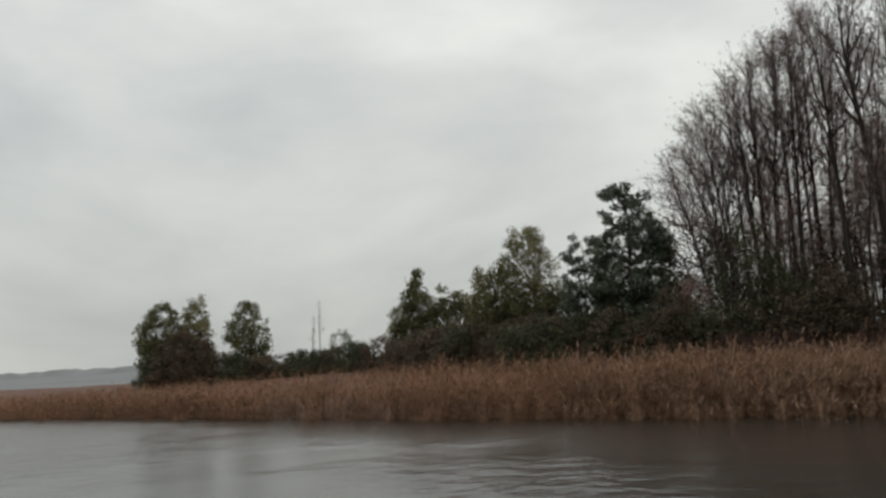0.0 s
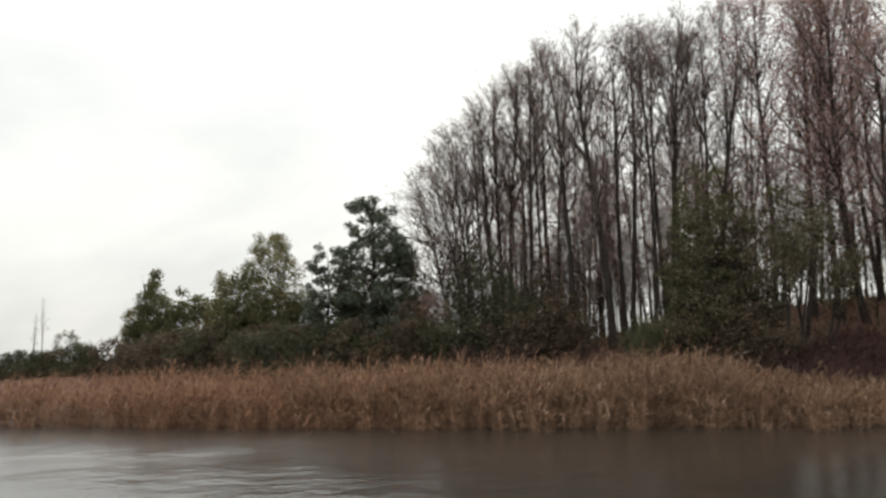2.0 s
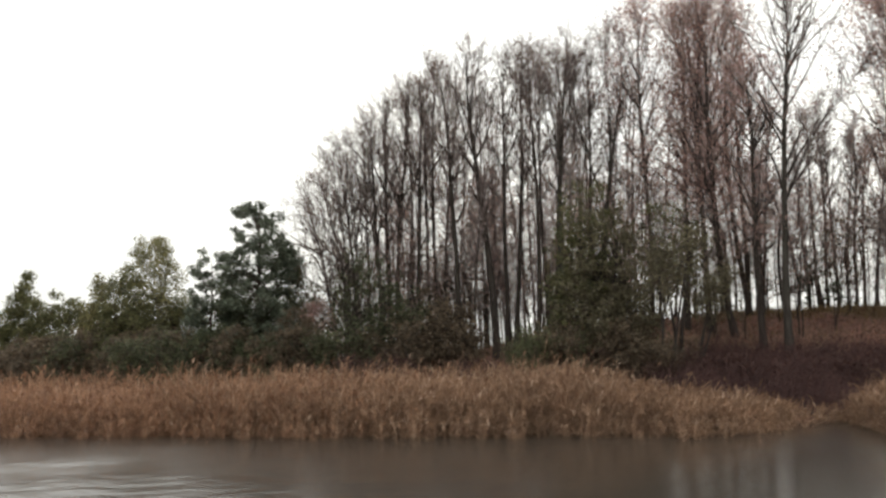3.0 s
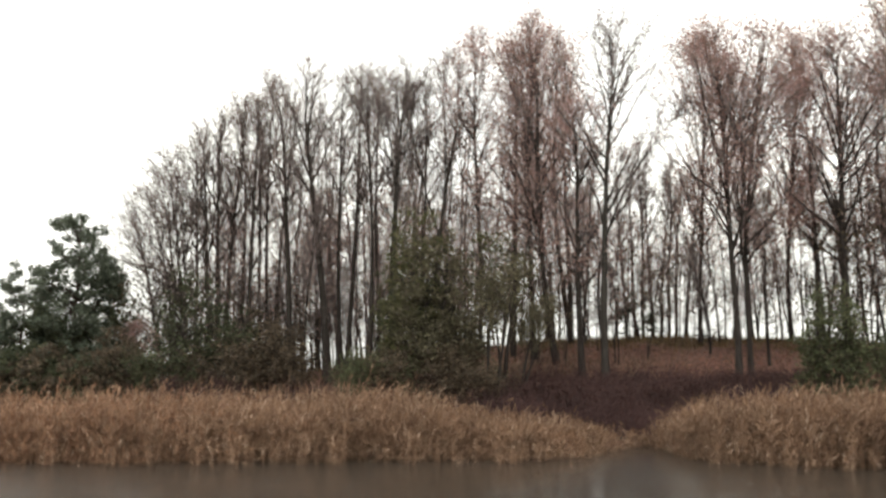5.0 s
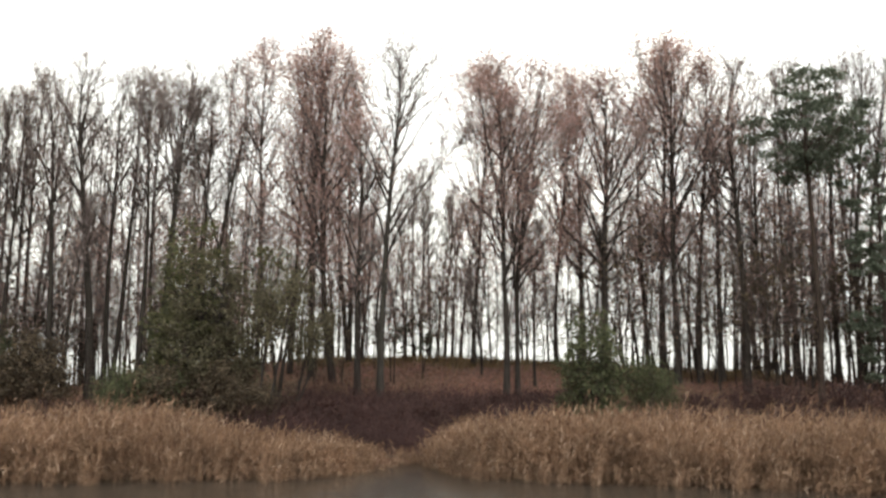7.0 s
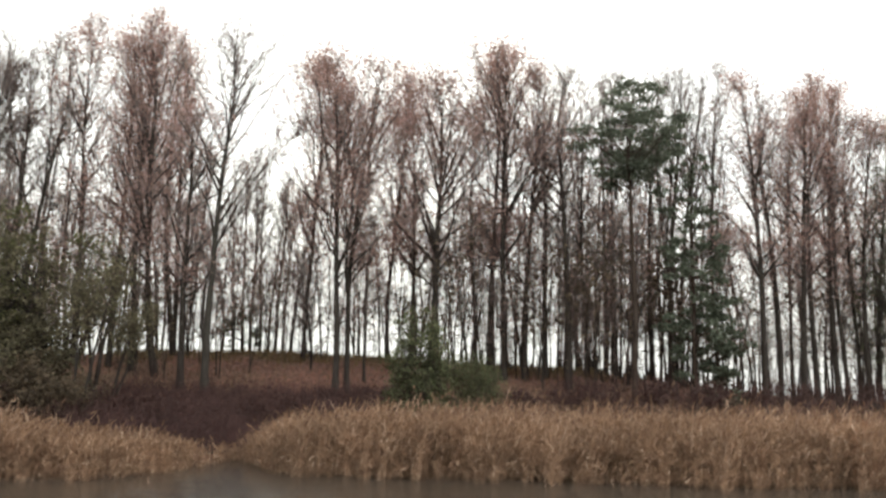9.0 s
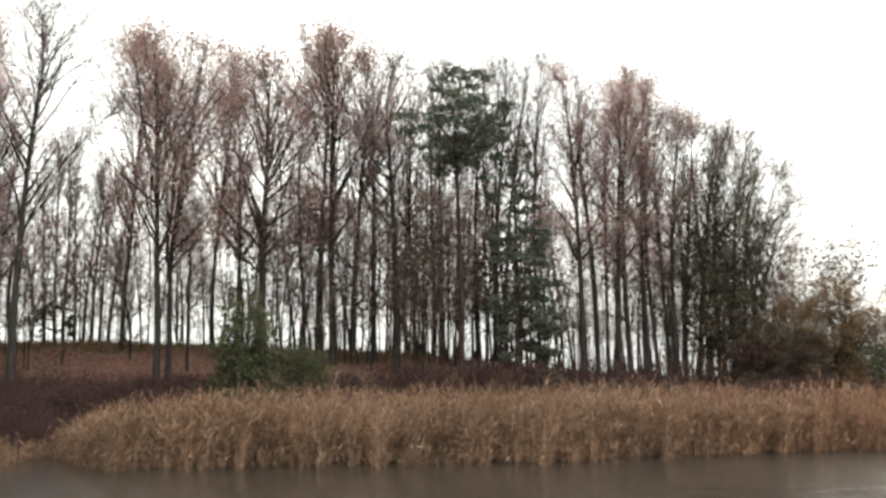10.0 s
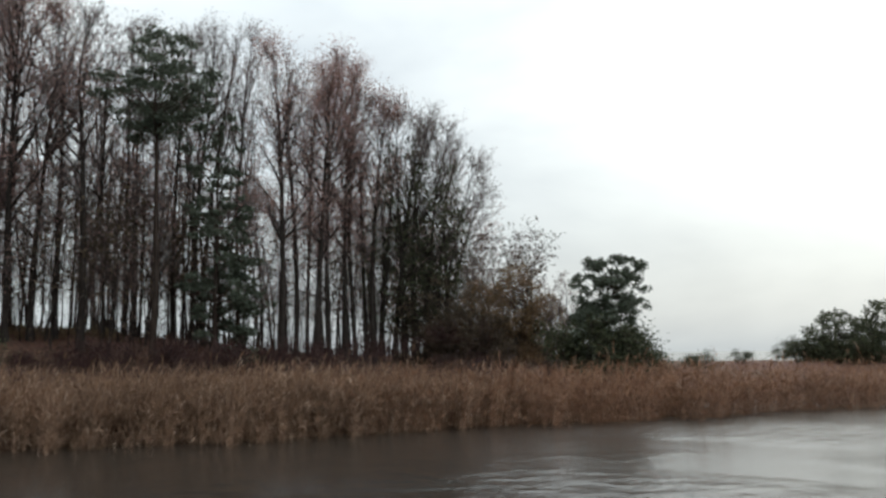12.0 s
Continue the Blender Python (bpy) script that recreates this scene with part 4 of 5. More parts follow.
# the thin stand behind the gap
for k, row in enumerate((
        ("back", 43.08, 52, 13.8, -0.03, -0.05, 2.2, 0.35, 0.12),
        ("back", 43.62, 53, 14.6, -0.14, -0.2, 2.2, 0.35, 0.12),
        ("back", 44.09, 52, 14.8, -0.07, 0.07, 2.2, 0.35, 0.12),
        ("back", 44.63, 54, 13.9, 0.12, 0.19, 2.2, 0.35, 0.12),
        ("back", 45.16, 53, 13.3, -0.06, -0.07, 2.2, 0.35, 0.11),
        ("back", 45.56, 52, 13.8, 0.25, 0.42, 2.2, 0.35, 0.12),
        ("back", 46, 54, 12.7, 0.24, 0.54, 2.2, 0.35, 0.12),
        ("pole", 46.54, 48, 13.7, 0.33, 0.67, 2.5, 0.26, 0.11),
        ("pole", 47.9, 42, 7.9, -0.16, -0.51, 2, 0.18, 0.07),
        ("pole", 42.4, 50, 12, -0.18, -1.28, 3, 0.18, 0.1),
        )):
    grove_tree(1200 + k, *row)
# the great rusty trees
for k, row in enumerate((
        ("rust", 49.45, 39, 20.9, -0.06, -0.48, 6, 0.23, 0.17),
        ("forkrust", 50.15, 39.5, 20.9, 0.3, 1.1, 5, 0.26, 0.14),
        ("rust", 47.37, 44, 20.4, 0.04, -0.06, 4.6, 0.23, 0.13),
        ("pole", 51.2, 41, 11.4, -0.03, 0.15, 2.2, 0.26, 0.08),
        ("rust", 52.52, 46, 20.2, 0.04, 0.49, 4.8, 0.23, 0.13),
        ("rust", 53.91, 44, 18.2, 0.21, 0.16, 3.8, 0.26, 0.15),
        )):
    grove_tree(1240 + k, *row)
# the great rusty trees, further on
for k, row in enumerate((
        ("rust", 55.42, 41, 20.1, 0.2, 0.45, 5.2, 0.26, 0.23),
        ("pole", 55.79, 44, 11.4, -0.01, 0.19, 2.2, 0.3, 0.1),
        ("rust", 58.08, 45, 18.6, 0.12, 0.75, 4, 0.26, 0.11),
        ("rust", 58.84, 45, 20.6, 0.1, 0.07, 4.6, 0.26, 0.17),
        ("rust", 59.77, 43, 21.8, 0.06, 0.29, 6, 0.26, 0.18),
        ("rust", 61.03, 44, 20.2, 0.11, 0.48, 4.6, 0.26, 0.16),
        ("alder", 62.3, 45, 20, 0.01, 0.11, 3.6, 0.38, 0.17),
        )):
    grove_tree(1280 + k, *row)
# the tall right stand
for k, row in enumerate((
        ("alder", 63.72, 43, 20.9, 0.2, 0.45, 3.9, 0.41, 0.2),
        ("alder", 64.81, 47, 19.9, 0.19, 0.61, 3.1, 0.41, 0.13),
        ("alder", 65.95, 48, 19.7, 0.13, 0.48, 3.1, 0.41, 0.14),
        ("alder", 66.58, 48, 20.2, 0.08, 0.57, 3.4, 0.41, 0.14),
        ("alder", 67.61, 49, 19.8, 0.04, 0.31, 3.4, 0.45, 0.16),
        ("alder", 68.72, 49, 20, 0.06, 0.77, 3.6, 0.45, 0.16),
        ("alder", 69.84, 48, 20.5, 0.09, 0.75, 3.6, 0.43, 0.17),
        ("alder", 70.45, 49, 19.7, 0.29, 1.3, 3.4, 0.41, 0.15),
        ("alder", 72.51, 50, 20.3, 0.03, 0.65, 3.9, 0.38, 0.15),
        )):
    grove_tree(1320 + k, *row)
# the tall right stand, further on
for k, row in enumerate((
        ("rust", 75.09, 46, 19.4, -0.07, -0.44, 4, 0.26, 0.2),
        ("alder", 75.93, 48, 18.4, 0.14, 0.05, 3.9, 0.38, 0.17),
        ("rust", 76.58, 51, 17.1, 0.07, 0.47, 3.3, 0.26, 0.13),
        ("rust", 77.21, 48, 17.6, 0.14, 0.43, 3.3, 0.28, 0.22),
        ("rust", 77.94, 49, 18.8, 0.04, 0.58, 4, 0.3, 0.19),
        ("rust", 78.99, 50, 18.4, 0.03, 0.55, 3.5, 0.3, 0.17),
        ("alder", 79.56, 50, 17.2, -0.05, 0.54, 3.4, 0.41, 0.15),
        ("alder", 80.17, 51, 16.4, -0.01, 0.32, 3.4, 0.41, 0.14),
        ("rust", 80.73, 50, 16.4, -0.02, 0.74, 3.3, 0.3, 0.17),
        ("alder", 81.09, 51, 15.9, 0.18, 0.87, 3.4, 0.38, 0.15),
        )):
    grove_tree(1360 + k, *row)
# right shoulder
for k, row in enumerate((
        ("alder", 81.91, 52, 15.1, 0.47, 1.12, 4.2, 0.3, 0.18),
        ("alder", 83.06, 53, 15.4, 0.32, 1.32, 4.5, 0.3, 0.18),
        ("alder", 83.88, 53, 14.4, 0.35, 1.49, 4.5, 0.26, 0.15),
        ("alder", 84.5, 54, 13.6, 0.53, 1.69, 4.5, 0.18, 0.13, 0.5),
        ("alder", 85.06, 55, 12.6, 0.47, 2.03, 4.5, 0.15, 0.12, 0.5),
        ("alder", 85.24, 55, 11.2, 0.76, 2.36, 4.2, 0.12, 0.1, 0.5),
        )):
    grove_tree(1400 + k, *row)
# slimmer poles between and behind them
for lo, hi, count, drop in ((15, 22, 9, 5.0), (22, 34, 34, 5.0), (34, 41, 8, 7.0), (48, 57, 7, 7.0), (57, 63, 10, 5.0), (63, 72, 34, 5.0), (72, 85, 26, 5.0)):
    for k in range(count):
        az = lo + (hi - lo) * (k + PLACE.uniform(0, 1)) / count
        stand(thin[PLACE.integers(3)], az, row_at(az) + PLACE.uniform(4, 13), float(sky_line(az)) - PLACE.uniform(1.5, drop), tilt=PLACE.normal(0, 2.6))
for lo, hi, count, least, most in ((13, 23, 22, 3.0, 8.0), (21, 34, 26, 3.0, 9.0), (34, 56, 22, 4.0, 9.0), (56, 72, 30, 4.0, 12.0), (72, 90, 26, 3.0, 9.0)):
    for k in range(count):
        az = lo + (hi - lo) * (k + PLACE.uniform(0, 1)) / count
        stand(sapling, az, row_at(az) + PLACE.uniform(-1, 9), PLACE.uniform(least, most))
for lo, hi, count, least, most in ((17, 24, 8, 7, 13), (24, 34, 16, 6, 14), (34, 42, 11, 6, 14), (42, 48, 8, 6, 12), (48, 58, 11, 7, 15), (58, 68, 13, 7, 15), (68, 88, 12, 6, 13)):
    for k in range(count):
        az = lo + (hi - lo) * (k + PLACE.uniform(0, 1)) / count
        stand(brushy, az, row_at(az) + PLACE.uniform(0, 9), min(PLACE.uniform(least, most), float(sky_line(az)) - 1.0))
retire(thin + [brushy, sapling])

# pines
clump_tree("pine_tree", "tall pine with a flat blue-green crown above bare trunks", "pine tree", GROVE, 211, BARK_RED, TWIG_DARK, NEEDLES, 67.7, 42, 19.5, 5.9, (0.6, 0.4, 0.9, 1.0, 0.9, 0.75, 0.4), 70, 0.62, 130, 0.095, flat=0.36, long=2.2, radius=0.17, foot=0.66, hollow=0.2)
clump_tree("pine_tree", "young dark green pine with needles low on its trunk", "pine tree", GROVE, 202, BARK_RED, TWIG_DARK, NEEDLES, 71.3, 43.5, 16.3, 3.8, TIERS, 96, 0.42, 70, 0.11, flat=0.42, long=2.2, radius=0.13, foot=0.1, hollow=0.3)
clump_tree("pine_tree", "young dark green pine with needles low on its trunk", "pine tree", GROVE, 203, BARK_RED, TWIG_DARK, NEEDLES, 72.6, 44.5, 8.0, 3.0, TIERS, 50, 0.4, 50, 0.11, flat=0.45, long=2.2, radius=0.1, foot=0.06, hollow=0.3)
clump_tree("pine_tree", "small dark pine among thin bare trunks", "pine tree", GROVE, 204, BARK_RED, TWIG_DARK, NEEDLES, 43.7, 47, 5.6, 2.6, TIERS, 34, 0.32, 26, 0.1, flat=0.45, long=2.2, radius=0.08, foot=0.1, hollow=0.35)
clump_tree("pine_tree", "broad bushy dark pine standing alone by the reeds", "pine tree", GROVE, 207, BARK_RED, TWIG_DARK, NEEDLES, 94.6, 43, 6.0, 3.7, (1.0, 0.95, 0.85, 0.95, 0.95, 1.0, 0.62), 170, 0.4, 90, 0.095, flat=0.55, long=2.0, radius=0.15, lean=0.7, foot=0.1, hollow=0.3)

# leafy trees and bushes
LEFT = "leafy trees on the low shore"
leaner = tree_kind("willow_tree", "leaning dark willow with crossing trunks at the water's edge", "tree", GROVE, BARK_ALDER, TWIG_DARK, LEAF_HAZEL, 311, height=8, stems=3, radius=0.15, lean=0.14, bend=0.12, limb_from=0.55, limbs=30, limb_len=2.0, limb_angle=0.7, up=0.4, leaf_count=4.0, leaf_size=0.13, leaf_spread=0.25, side_shoots=6, twigs=3, spread_base=0.3)
bush = tree_kind("willow_bush", "dense brown willow bush on the bank", "bush", "bank bushes", BARK_ALDER, TWIG_DARK, LEAF_DARK, 304, height=3, stems=8, radius=0.035, lean=0.22, limb_from=0.12, limbs=30, limb_len=1.15, leaf_count=5.5, leaf_size=0.09, leaf_spread=0.19, sides=4, side_shoots=5, twigs=3, twig_len=0.35, spread_base=0.3, twig_r=0.006, low=1.1, cone=0.5)
olivebush = tree_kind("willow_bush", "dense dark green-brown willow bush on the bank", "bush", "bank bushes", BARK_ALDER, TWIG_DARK, LEAF_GREEN, 308, height=3, stems=8, radius=0.035, lean=0.2, limb_from=0.12, limbs=30, limb_len=1.15, leaf_count=5.5, leaf_size=0.09, leaf_spread=0.19, sides=4, side_shoots=5, twigs=3, twig_len=0.35, spread_base=0.3, twig_r=0.006, low=1.1, cone=0.5)
scrub = tree_kind("willow_bush", "reddish twiggy scrub with few leaves at the bank's foot", "bush", "bank bushes", BARK_ALDER, TWIG_RED, LEAF_LOW, 305, height=2, stems=8, radius=0.022, lean=0.25, limb_from=0.1, limbs=28, limb_len=0.9, leaf_count=2.6, leaf_size=0.05, leaf_spread=0.14, sides=3, side_shoots=4, twigs=4, twig_len=0.35, spread_base=0.35, twig_r=0.006)
greenbush = tree_kind("juniper_bush", "loose dark green bush on the bank", "bush", "bank bushes", BARK_ALDER, TWIG_DARK, LEAF_FRESH, 306, height=3, stems=6, radius=0.04, lean=0.13, limb_from=0.08, limbs=40, limb_len=0.9, leaf_count=4.5, leaf_size=0.062, leaf_spread=0.24, side_shoots=5, twigs=4, twig_len=0.3, spread_base=0.25, twig_r=0.006)
# low shore beyond the reeds: bearing, distance, height angle, width
for k, (leaf, az, r, top, width, shape, clumps, count, label) in enumerate((
        (LEAF_OLIVE, -18.2, 84, 4.0, 4.8, OVAL, 200, 46, "round olive-green leafy tree on the low shore"),
        (LEAF_YELLOW, -16.3, 86, 4.35, 3.5, OVAL, 130, 40, "leafy tree with a thinning yellow-green top"),
        (LEAF_DARK, -17.0, 81, 2.3, 6.0, DOME, 170, 40, "broad dark brown willow before greener trees"),
        (LEAF_OLIVE, -13.3, 84, 3.8, 4.6, OVAL, 170, 38, "small oval tree with thinning olive leaves"),
        (LEAF_OLIVE, -2.9, 76, 5.3, 4.6, CONE, 200, 42, "pointed dark olive tree among low bushes"),
        (LEAF_YELLOW, -4.2, 77, 3.4, 2.2, OVAL, 50, 30, "pale thin sapling beside a darker tree"),
        (LEAF_OLIVE, -1.5, 74, 4.3, 3.0, CONE, 90, 38, "small pointed olive tree among low bushes"),
        (LEAF_OLIVE, -0.4, 72, 3.85, 3.4, OVAL, 100, 38, "small rounded olive tree among low bushes"),
        (LEAF_YELLOW, 0.95, 66, 5.3, 3.0, CONE, 90, 36, "pale yellowing birch before darker trees"),
        (LEAF_OLIVE, 2.3, 58, 5.7, 3.6, OVAL, 150, 40, "olive birch leaning on a taller one"))):
    clump_tree("leafy_tree", label, "tree", LEFT, 700 + k, BARK_ALDER, TWIG_DARK, leaf, az, r, top, width, shape, clumps, 0.58, 2 * count, 0.115, flat=0.8, stems=2, radius=0.09, hollow=0.3)
for k, (leaf, az, r, top, width, shape, clumps, count, label) in enumerate((
        (LEAF_YELLOW, 3.8, 59, 7.7, 5.4, (0.8, 1.0, 1.0, 0.85, 0.6, 0.3), 300, 38, "broad birch with thinning yellow-green leaves"),
        (LEAF_OLIVE, 3.2, 57, 4.7, 5.0, OVAL, 120, 34, "low olive birch with gaps in its crown"),
        (LEAF_OLIVE, 5.7, 57, 4.2, 3.2, DOME, 90, 40, "low olive tree between taller ones"),
        (LEAF_GREEN, 8.6, 49, 4.6, 4.2, DOME, 130, 40, "low dark green tree between two pines"),
        (LEAF_GREEN, 11.8, 49, 6.6, 3.4, OVAL, 150, 40, "dark green leafy tree at the grove's edge"))):
    clump_tree("birch_tree", label, "tree", LEFT, 730 + k, BARK_GREY, TWIG_DARK, leaf, az, r, top, width, shape, clumps, 0.5, 2 * count, 0.092, flat=0.8, stems=2, radius=0.09, hollow=0.3)
clump_tree("pine_tree", "dark tiered pine at the edge of the grove", "pine tree", LEFT, 741, BARK_RED, TWIG_DARK, NEEDLES, 10.0, 48.5, 10.0, 4.5, (0.85, 1.0, 0.95, 0.85, 0.95, 0.82, 0.72, 0.5), 220, 0.46, 110, 0.1, flat=0.75, long=2.2, radius=0.16, hollow=0.35)
clump_tree("pine_tree", "small dark tiered pine beside a taller one", "pine tree", LEFT, 742, BARK_RED, TWIG_DARK, NEEDLES, 7.2, 50, 6.9, 3.0, (0.8, 1.0, 0.9, 0.95, 0.75, 0.5), 110, 0.4, 95, 0.1, flat=0.75, long=2.2, radius=0.11, hollow=0.35)
hedge = []
for k in range(26):
    az = 11.4 - 30.0 * ((k * 7) % 26 + PLACE.uniform(-0.25, 0.25)) / 25
    r = float(lie(az, [-19, -8, 0, 5, 12], [82, 77, 60, 50, 44])) + PLACE.uniform(-0.6, 0.9)
    top = float(lie(az, [-18.6, -17, -15, -13, -9, -6, -4, -2, 5, 9, 12], [1.0, 1.3, 1.0, 0.55, 0.7, 1.0, 1.4, 2.2, 2.6, 2.5, 2.0])) + (PLACE.uniform(-0.15, 0.2) if az < -4 else PLACE.uniform(-1.1, 0.6))
    if k < 6:
        hedge.append(clump_tree("willow_bush", "dense dark brown willow bush on the low shore" if k % 3 else "dense dark olive bush on the low shore", "bush", "bank bushes", 760 + k,
                                BARK_ALDER, TWIG_DARK, LEAF_DARK if k % 3 else LEAF_GREEN, az, r, top, 4.2, DOME, 110, 0.45, 40, 0.11, flat=0.8, stems=4, radius=0.04, foot=0.02, hollow=0.2))
    else:
        kind = hedge[PLACE.integers(6)]
        grown = (2.0 + r * math.tan(radians(top)) - spot(az, r)[2]) / kind["height"]
        stand(kind, az, r, top, wide=min(PLACE.uniform(0.85, 1.2) / grown, 2.2))
clump_tree("willow_bush", "rounded olive-brown bush at the foot of bare trunks", "bush", "bank bushes", 790, BARK_ALDER, TWIG_DARK, LEAF_DARK, 12.3, 44, 3.3, 3.6, DOME, 170, 0.36, 40, 0.09, flat=0.8, stems=5, radius=0.04, foot=0.02, hollow=0.4)
clump_tree("willow_bush", "small leafy bush above low brush", "bush", "bank bushes", 791, BARK_ALDER, TWIG_DARK, LEAF_OLIVE, -7.6, 80, 1.85, 3.0, DOME, 60, 0.4, 26, 0.1, flat=0.8, stems=3, radius=0.04, hollow=0.4)
# green and brown trees in and before the grove
for k, (leaf, az, r, top, width, shape, clumps, count, label) in enumerate((
        (LEAF_GREEN, 15.9, 45, 7.2, 3.5, OVAL, 120, 33, "dark green leafy tree under bare alders"),
        (LEAF_GREEN, 17.4, 46, 6.4, 3.3, OVAL, 100, 32, "dark green leafy tree under bare alders"),
        (LEAF_GREEN, 19.0, 45, 4.6, 3.5, DOME, 100, 35, "dark green leafy tree under bare alders"),
        (LEAF_DARK, 20.6, 45.5, 5.0, 3.3, OVAL, 92, 32, "dark brown bushy tree between bare trunks"),
        (LEAF_DARK, 22.0, 44.5, 3.4, 3.3, DOME, 80, 32, "dark brown bushy tree between bare trunks"),
        (LEAF_GREEN, 28.7, 39, 6.6, 2.2, OVAL, 68, 27, "slim dark green tree before bare trunks"),
        (LEAF_OLIVE, 30.1, 38.5, 10.9, 3.4, (0.8, 1.0, 1.0, 0.95, 0.8, 0.5), 240, 44, "loose tall willow with a yellowing olive top"),
        (LEAF_HAZEL, 31.4, 38, 9.6, 3.8, (0.8, 1.0, 1.0, 0.95, 0.8, 0.5), 260, 44, "large loose olive-brown willow before the tall trunks"),
        (LEAF_HAZEL, 30.6, 37.5, 5.6, 4.4, DOME, 140, 28, "broad olive-brown willow at the bank's foot"),
        (LEAF_HAZEL, 32.6, 37.5, 4.4, 3.7, DOME, 120, 28, "broad olive-brown willow at the bank's foot"))):
    clump_tree("willow_tree", label, "tree", GROVE, 830 + k, BARK_ALDER, TWIG_DARK, leaf, az, r, top, width, shape, clumps, 0.42, count, 0.085, flat=0.85, stems=3, radius=0.09, hollow=0.4)
for k, (leaf, az, r, top, width, foot, clumps, count, label) in enumerate((
        (LEAF_OLIVE, 35.3, 38.5, 9.6, 2.4, 0.5, 80, 20, "leaning willow with a small olive crown"),
        (LEAF_GREEN, 82.4, 51, 13.4, 3.6, 0.12, 210, 26, "tall alder still holding thin dark green leaves"),
        (LEAF_GREEN, 84.2, 52, 12.6, 3.8, 0.08, 220, 26, "tall alder still holding thin dark green leaves"),
        (LEAF_GREEN, 81.2, 51, 12.2, 2.6, 0.2, 90, 20, "tall alder that has kept a few dark green leaves"),
        (LEAF_GREEN, 85.3, 53, 10.5, 3.3, 0.05, 120, 37, "tall alder still holding thin dark green leaves"),
        (LEAF_DARK, 83.4, 51, 5.0, 4.4, 0.02, 120, 35, "dark bushy tree at the foot of tall alders"))):
    clump_tree("leafy_tree", label, "tree", GROVE, 850 + k, BARK_ALDER, TWIG_DARK, leaf, az, r, top, width, (0.7, 0.9, 1.0, 1.0, 0.95, 0.75), clumps, 0.42, count, 0.085, flat=0.85, stems=2, radius=0.11, foot=foot, hollow=0.4)
stand(leaner, 34.6, 35.6, 7.6, wide=0.8, tilt=7, turn=30)
stand(leaner, 36.0, 35.9, 5.6, wide=0.8, tilt=-9, turn=140)
for k, (leaf, az, r, top, width, clumps, count, label) in enumerate((
        (LEAF_BROWN, 87.1, 53, 7.6, 3.4, 140, 16, "thin small tree with pale withered leaves"),
        (LEAF_BROWN, 90.0, 52, 7.6, 3.2, 120, 13, "thin small tree with pale withered leaves"),
        (LEAF_RUSTY, 89.4, 50, 5.6, 3.6, 170, 33, "small bushy tree with withered brown leaves"),
        (LEAF_RUSTY, 87.0, 51, 4.6, 3.2, 120, 30, "small bushy tree with withered brown leaves"),
        (LEAF_RUSTY, 91.2, 50, 3.9, 3.4, 110, 24, "small bushy tree with withered brown leaves"),
        (LEAF_BROWN, 92.4, 49, 5.0, 2.6, 72, 13, "thin small tree with pale withered leaves"),
        (LEAF_DARK, 88.0, 49, 2.6, 3.4, 100, 33, "low dark bushy tree beside the reeds"),
        (LEAF_DARK, 85.4, 50, 3.4, 3.4, 120, 33, "low dark bushy tree beside the reeds"),
        (LEAF_RUST, 13.6, 47, 3.9, 2.2, 72, 22, "small tree with pale rusty leaves"))):
    clump_tree("rowan_tree", label, "tree", LEFT, 800 + k, BARK_ALDER, TWIG, leaf, az, r, top, width, OVAL, int(1.5 * clumps), 0.42, 3 * count, 0.055, flat=0.85, stems=3, radius=0.06, hollow=0.3)
# bushes along the bank
for az, r, top, wide in ((13.2, 44, 2.3, 1.0), (15.8, 44, 1.7, 1.3), (17.2, 44, 2.0, 1.3), (19.0, 43, 2.6, 1.3), (20.4, 44, 3.4, 1.2), (21.8, 43, 2.4, 1.3), (28.4, 37, 2.0, 1.2), (29.8, 36.5, 1.8, 1.2), (31.0, 36, 2.2, 1.2), (31.8, 36.5, 2.6, 1.0), (33.2, 35.5, 1.4, 1.2), (34.8, 35, 0.9, 1.2)):
    stand(bush, az, r, top, wide=wide)
for az, top in ((62.6, 1.0), (65, 1.5), (67.3, 1.2), (69.5, 1.6), (71.6, 1.1), (74, 1.5), (76.2, 1.2), (79, 1.3), (82, 1.4), (86.2, 2.2)):
    stand(scrub, az, float(lie(az, [62, 70, 76, 86], [35.5, 37, 42, 49])) + PLACE.uniform(0, 0.8), top, wide=1.3)
for k, (az, r, top, width, clumps) in enumerate(((107.6, 60, 2.4, 3.6, 130), (110.1, 62, 2.8, 4.0, 150), (106.4, 61, 0.9, 2.6, 60), (109.0, 61, 1.5, 3.4, 90), (112.6, 64, 3.2, 4.4, 160), (115.0, 66, 2.6, 4.4, 150))):
    clump_tree("leafy_tree", "dark round tree beyond the reeds", "tree", LEFT, 890 + k, BARK_ALDER, TWIG_DARK, LEAF_GREEN, az, r, top, width, OVAL, clumps, 0.42, 34, 0.11, flat=0.75, stems=2, radius=0.08, foot=0.04, hollow=0.3)
for az, r, top, wide in ((93.6, 42, 2.2, 1.2), (95.4, 41.5, 2.2, 1.2), (96.6, 42, 1.6, 1.4), (97.9, 43, 0.6, 1.5), (100.2, 50, 0.1, 1.8), (102.4, 56, 0.15, 1.8), (105.6, 60, 0.8, 1.6), (104.6, 60, 0.3, 1.6), (109, 60, 0.9, 1.5), (15.0, 43, 2.2, 1.2), (8.0, 47, 2.0, 1.3), (4.0, 49, 2.0, 1.3), (-0.2, 58, 1.8, 1.4), (-7.0, 76, 1.3, 1.2)):
    stand(olivebush, az, r, top, wide=wide)
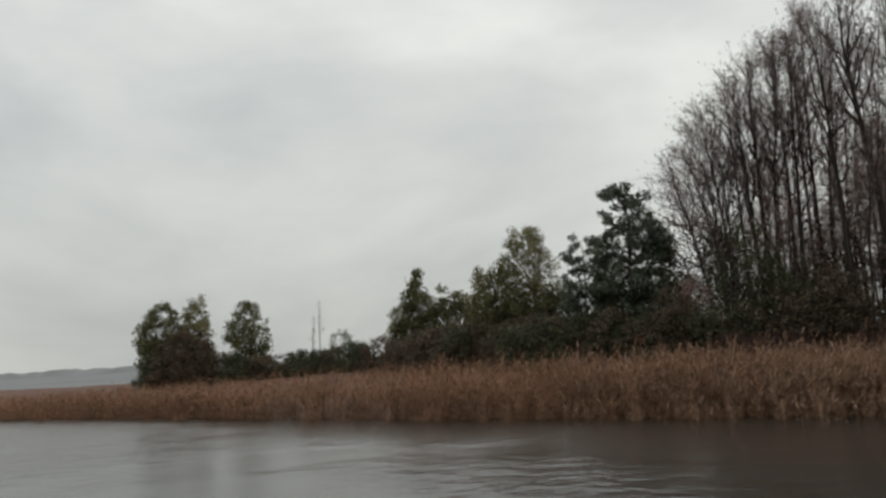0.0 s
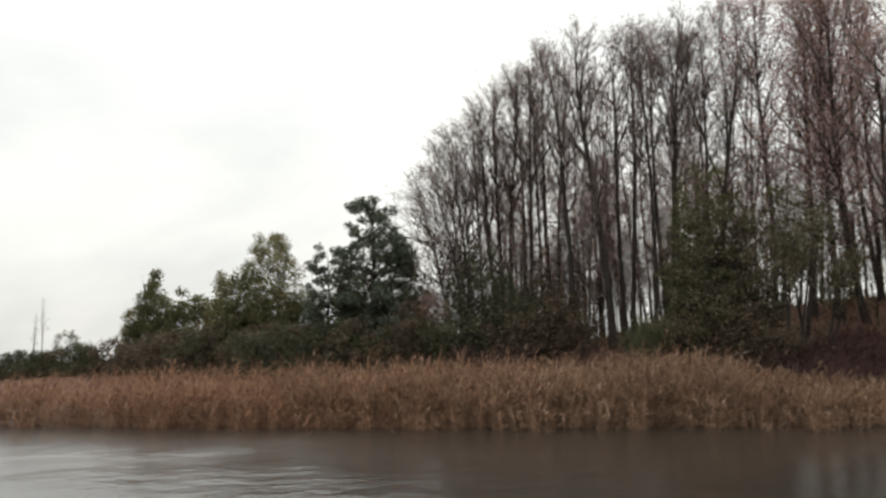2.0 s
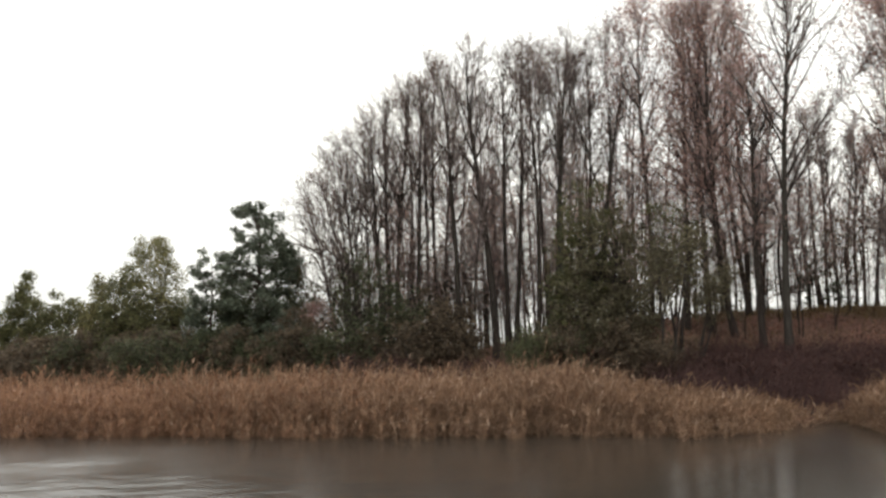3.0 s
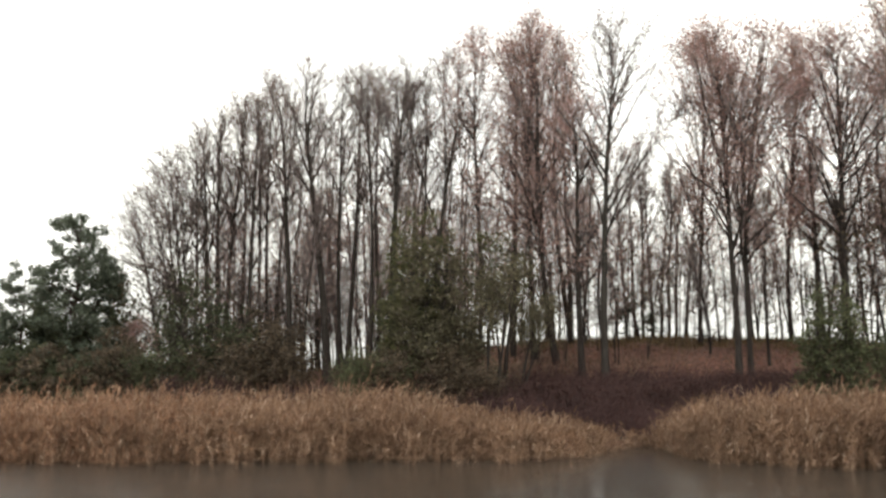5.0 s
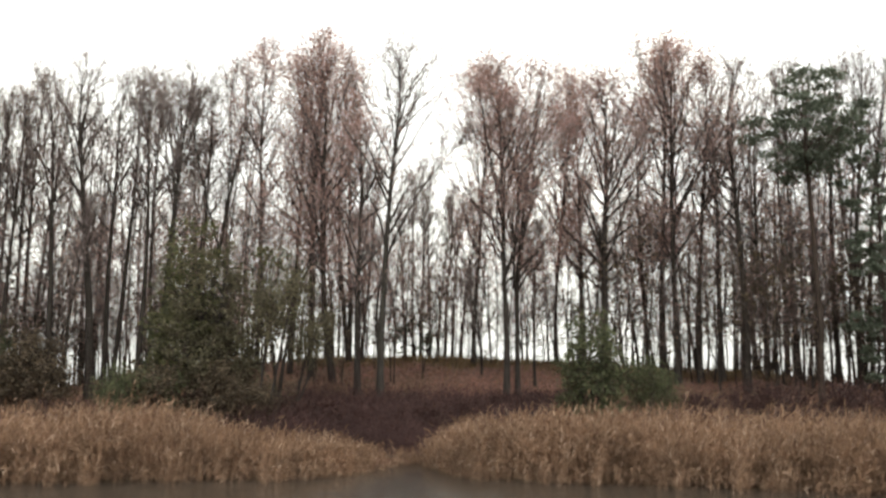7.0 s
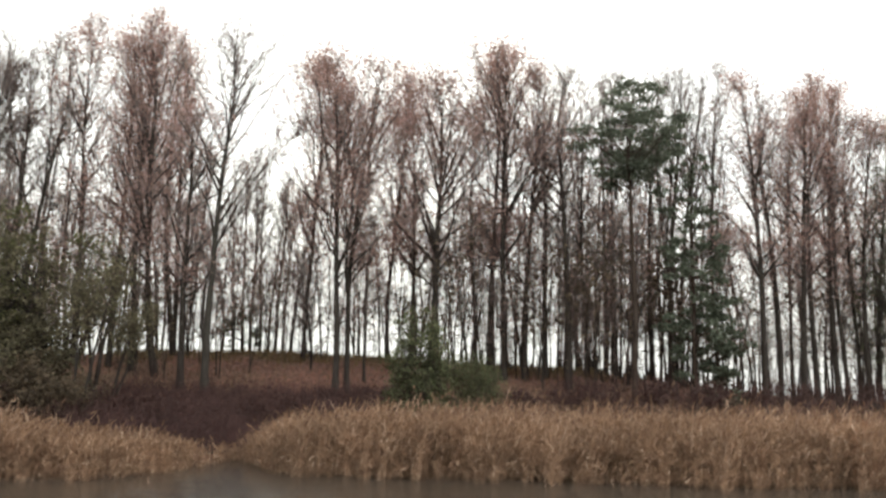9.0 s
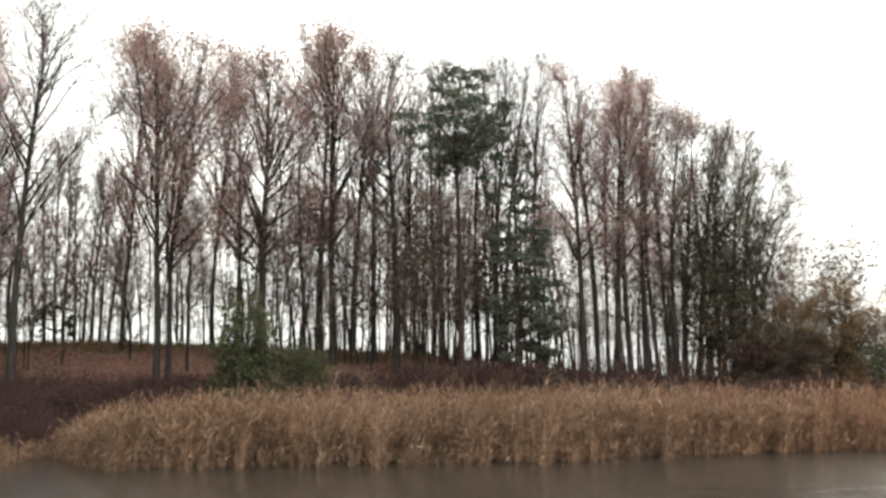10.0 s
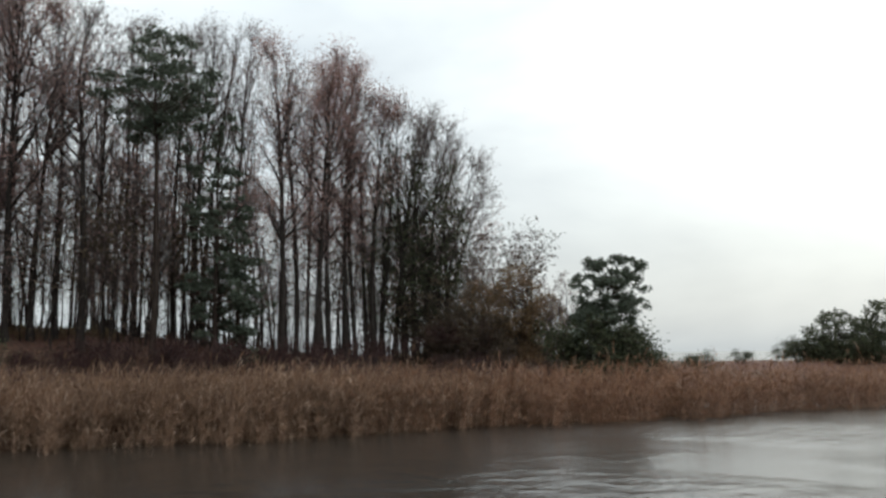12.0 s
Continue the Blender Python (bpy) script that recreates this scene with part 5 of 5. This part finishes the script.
for k in range(9):
    az = 14 + 31 * (k + PLACE.uniform(0, 1)) / 9
    stand(scrub, az, float(bank_foot(az)) + PLACE.uniform(0.5, 3.0), float(lie(az, [12, 22, 30, 36, 45], [0.8, 0.6, 0.9, 0.0, -0.8])) + PLACE.uniform(-0.4, 0.5), wide=1.2)
for k in range(8):
    az = 45 + 42 * (k + PLACE.uniform(0, 1)) / 8
    stand(scrub, az, float(bank_foot(az)) + PLACE.uniform(0.5, 4.0), float(lie(az, [45, 52, 60, 88], [-0.6, 0.1, 0.1, 0.6])) + PLACE.uniform(-0.4, 0.4), wide=1.2)
for az, r, top in ((37.0, 35, 0.4), (38.4, 34.2, 0.2), (39.6, 36, 0.5), (40.8, 34, -0.2), (41.8, 36.5, 0.3), (43.2, 34.8, -0.3), (44.4, 36.6, 0.1), (45.6, 34.5, -0.2), (47.0, 35.5, 0.5), (48.6, 36.5, 0.8), (50.2, 35.8, 0.9), (51.6, 37, 1.0), (61.0, 37, 0.8), (64.0, 38, 0.9)):
    stand(scrub, az, r, top, wide=1.3)
for az, r, top, wide in ((58.0, 36, 2.6, 1.1), (59.3, 36.5, 1.8, 1.0), (27.0, 36.5, 1.8, 0.9), (25.6, 37, 1.3, 0.9), (29.4, 36, 1.4, 0.9)):
    stand(greenbush, az, r, top, wide=wide)
retire([leaner, bush, olivebush, scrub, greenbush])

for k, (az, r, top, width, clumps) in enumerate(((54.6, 34.4, 5.8, 2.2, 230), (55.6, 35, 4.2, 1.7, 110), (53.6, 34.6, 3.2, 1.6, 80))):
    clump_tree("juniper_bush", "loose rounded grey-green bush on the bank", "bush", "bank bushes", 870 + k, BARK_ALDER, TWIG_DARK, LEAF_FRESH, az, r, top, width, (0.8, 1.0, 1.0, 0.95, 0.9, 0.7), clumps, 0.3, 24, 0.08, flat=0.9, stems=4, radius=0.04, foot=0.02, hollow=0.3)

# brush whose dark colour also stands in for the shade in the bank's hollow
for k, (az, r, top, width) in enumerate(((36.4, 35, 0.5, 3.0), (38.2, 34.2, 0.0, 2.8), (39.6, 33.6, -0.5, 2.6), (40.8, 34.4, -0.2, 2.8), (42.2, 33.8, -0.7, 2.6), (43.4, 34.6, -0.3, 2.6), (45.0, 34.0, -0.3, 2.4), (46.6, 34.6, 0.0, 2.4))):
    clump_tree("willow_bush", "purple-brown brush, darkened for the shaded hollow at the bank's steep foot", "bush", "bank bushes", 910 + k, BARK_ALDER, TWIG_RED, LEAF_LOW, az, r, top, width, DOME, 60, 0.26, 26, 0.06, flat=0.8, stems=6, radius=0.025, foot=0.02, hollow=0.2)

# dead wood
snag = tree_kind("dead_tree", "bare dead trunk standing above low bushes", "dead tree", "dead trunks", BARK_DEAD, TWIG_DARK, LEAF_DARK, 401, height=5, radius=0.1, limbs=8, limb_len=1.0, limb_angle=0.7, up=0.4, limb_from=0.4, bend=0.06, lean=0.0, leaf_count=0, side_shoots=2, twigs=2, twig_len=0.35, twig_r=0.01)
stand(snag, -9.5, 82, 2.9, tilt=-7, wide=0.9, turn=250)
stand(snag, -8.98, 82, 3.8, tilt=-2, wide=0.6, turn=110)
stand(snag, 34.1, 35.2, 1.1, tilt=5, wide=0.6)
retire([snag])


def driftwood():
    """A short pale broken log lying at the water's edge."""
    rng = np.random.default_rng(77)
    x, y, z = spot(42.6, 30.2)
    u = np.linspace(0, 1, 9)
    log = np.stack([u * 0.9 - 0.45, 0.05 * np.sin(u * 5), 0.05 + 0.12 * u], -1)[None]
    stub = np.array([[[0.05, 0.02, 0.1], [0.12, 0.05, 0.2], [0.2, 0.05, 0.26]]])
    e = tagged(new("driftwood"), "short pale weathered log at the water's edge", "log")
    part("log", mesh_of("log", [tubes(log, 0.065 - 0.03 * u[None] + 0.006 * rng.normal(size=(1, 9)), 8)], BARK_DEAD, True), e)
    part("branch_stub", mesh_of("branch_stub", [tubes(stub, np.array([[0.025, 0.02, 0.012]]), 6)], BARK_DEAD, True), e)
    e.matrix_basis = pose(x, y, max(z, 0.0) + 0.02, 0, 0, -30)


driftwood()
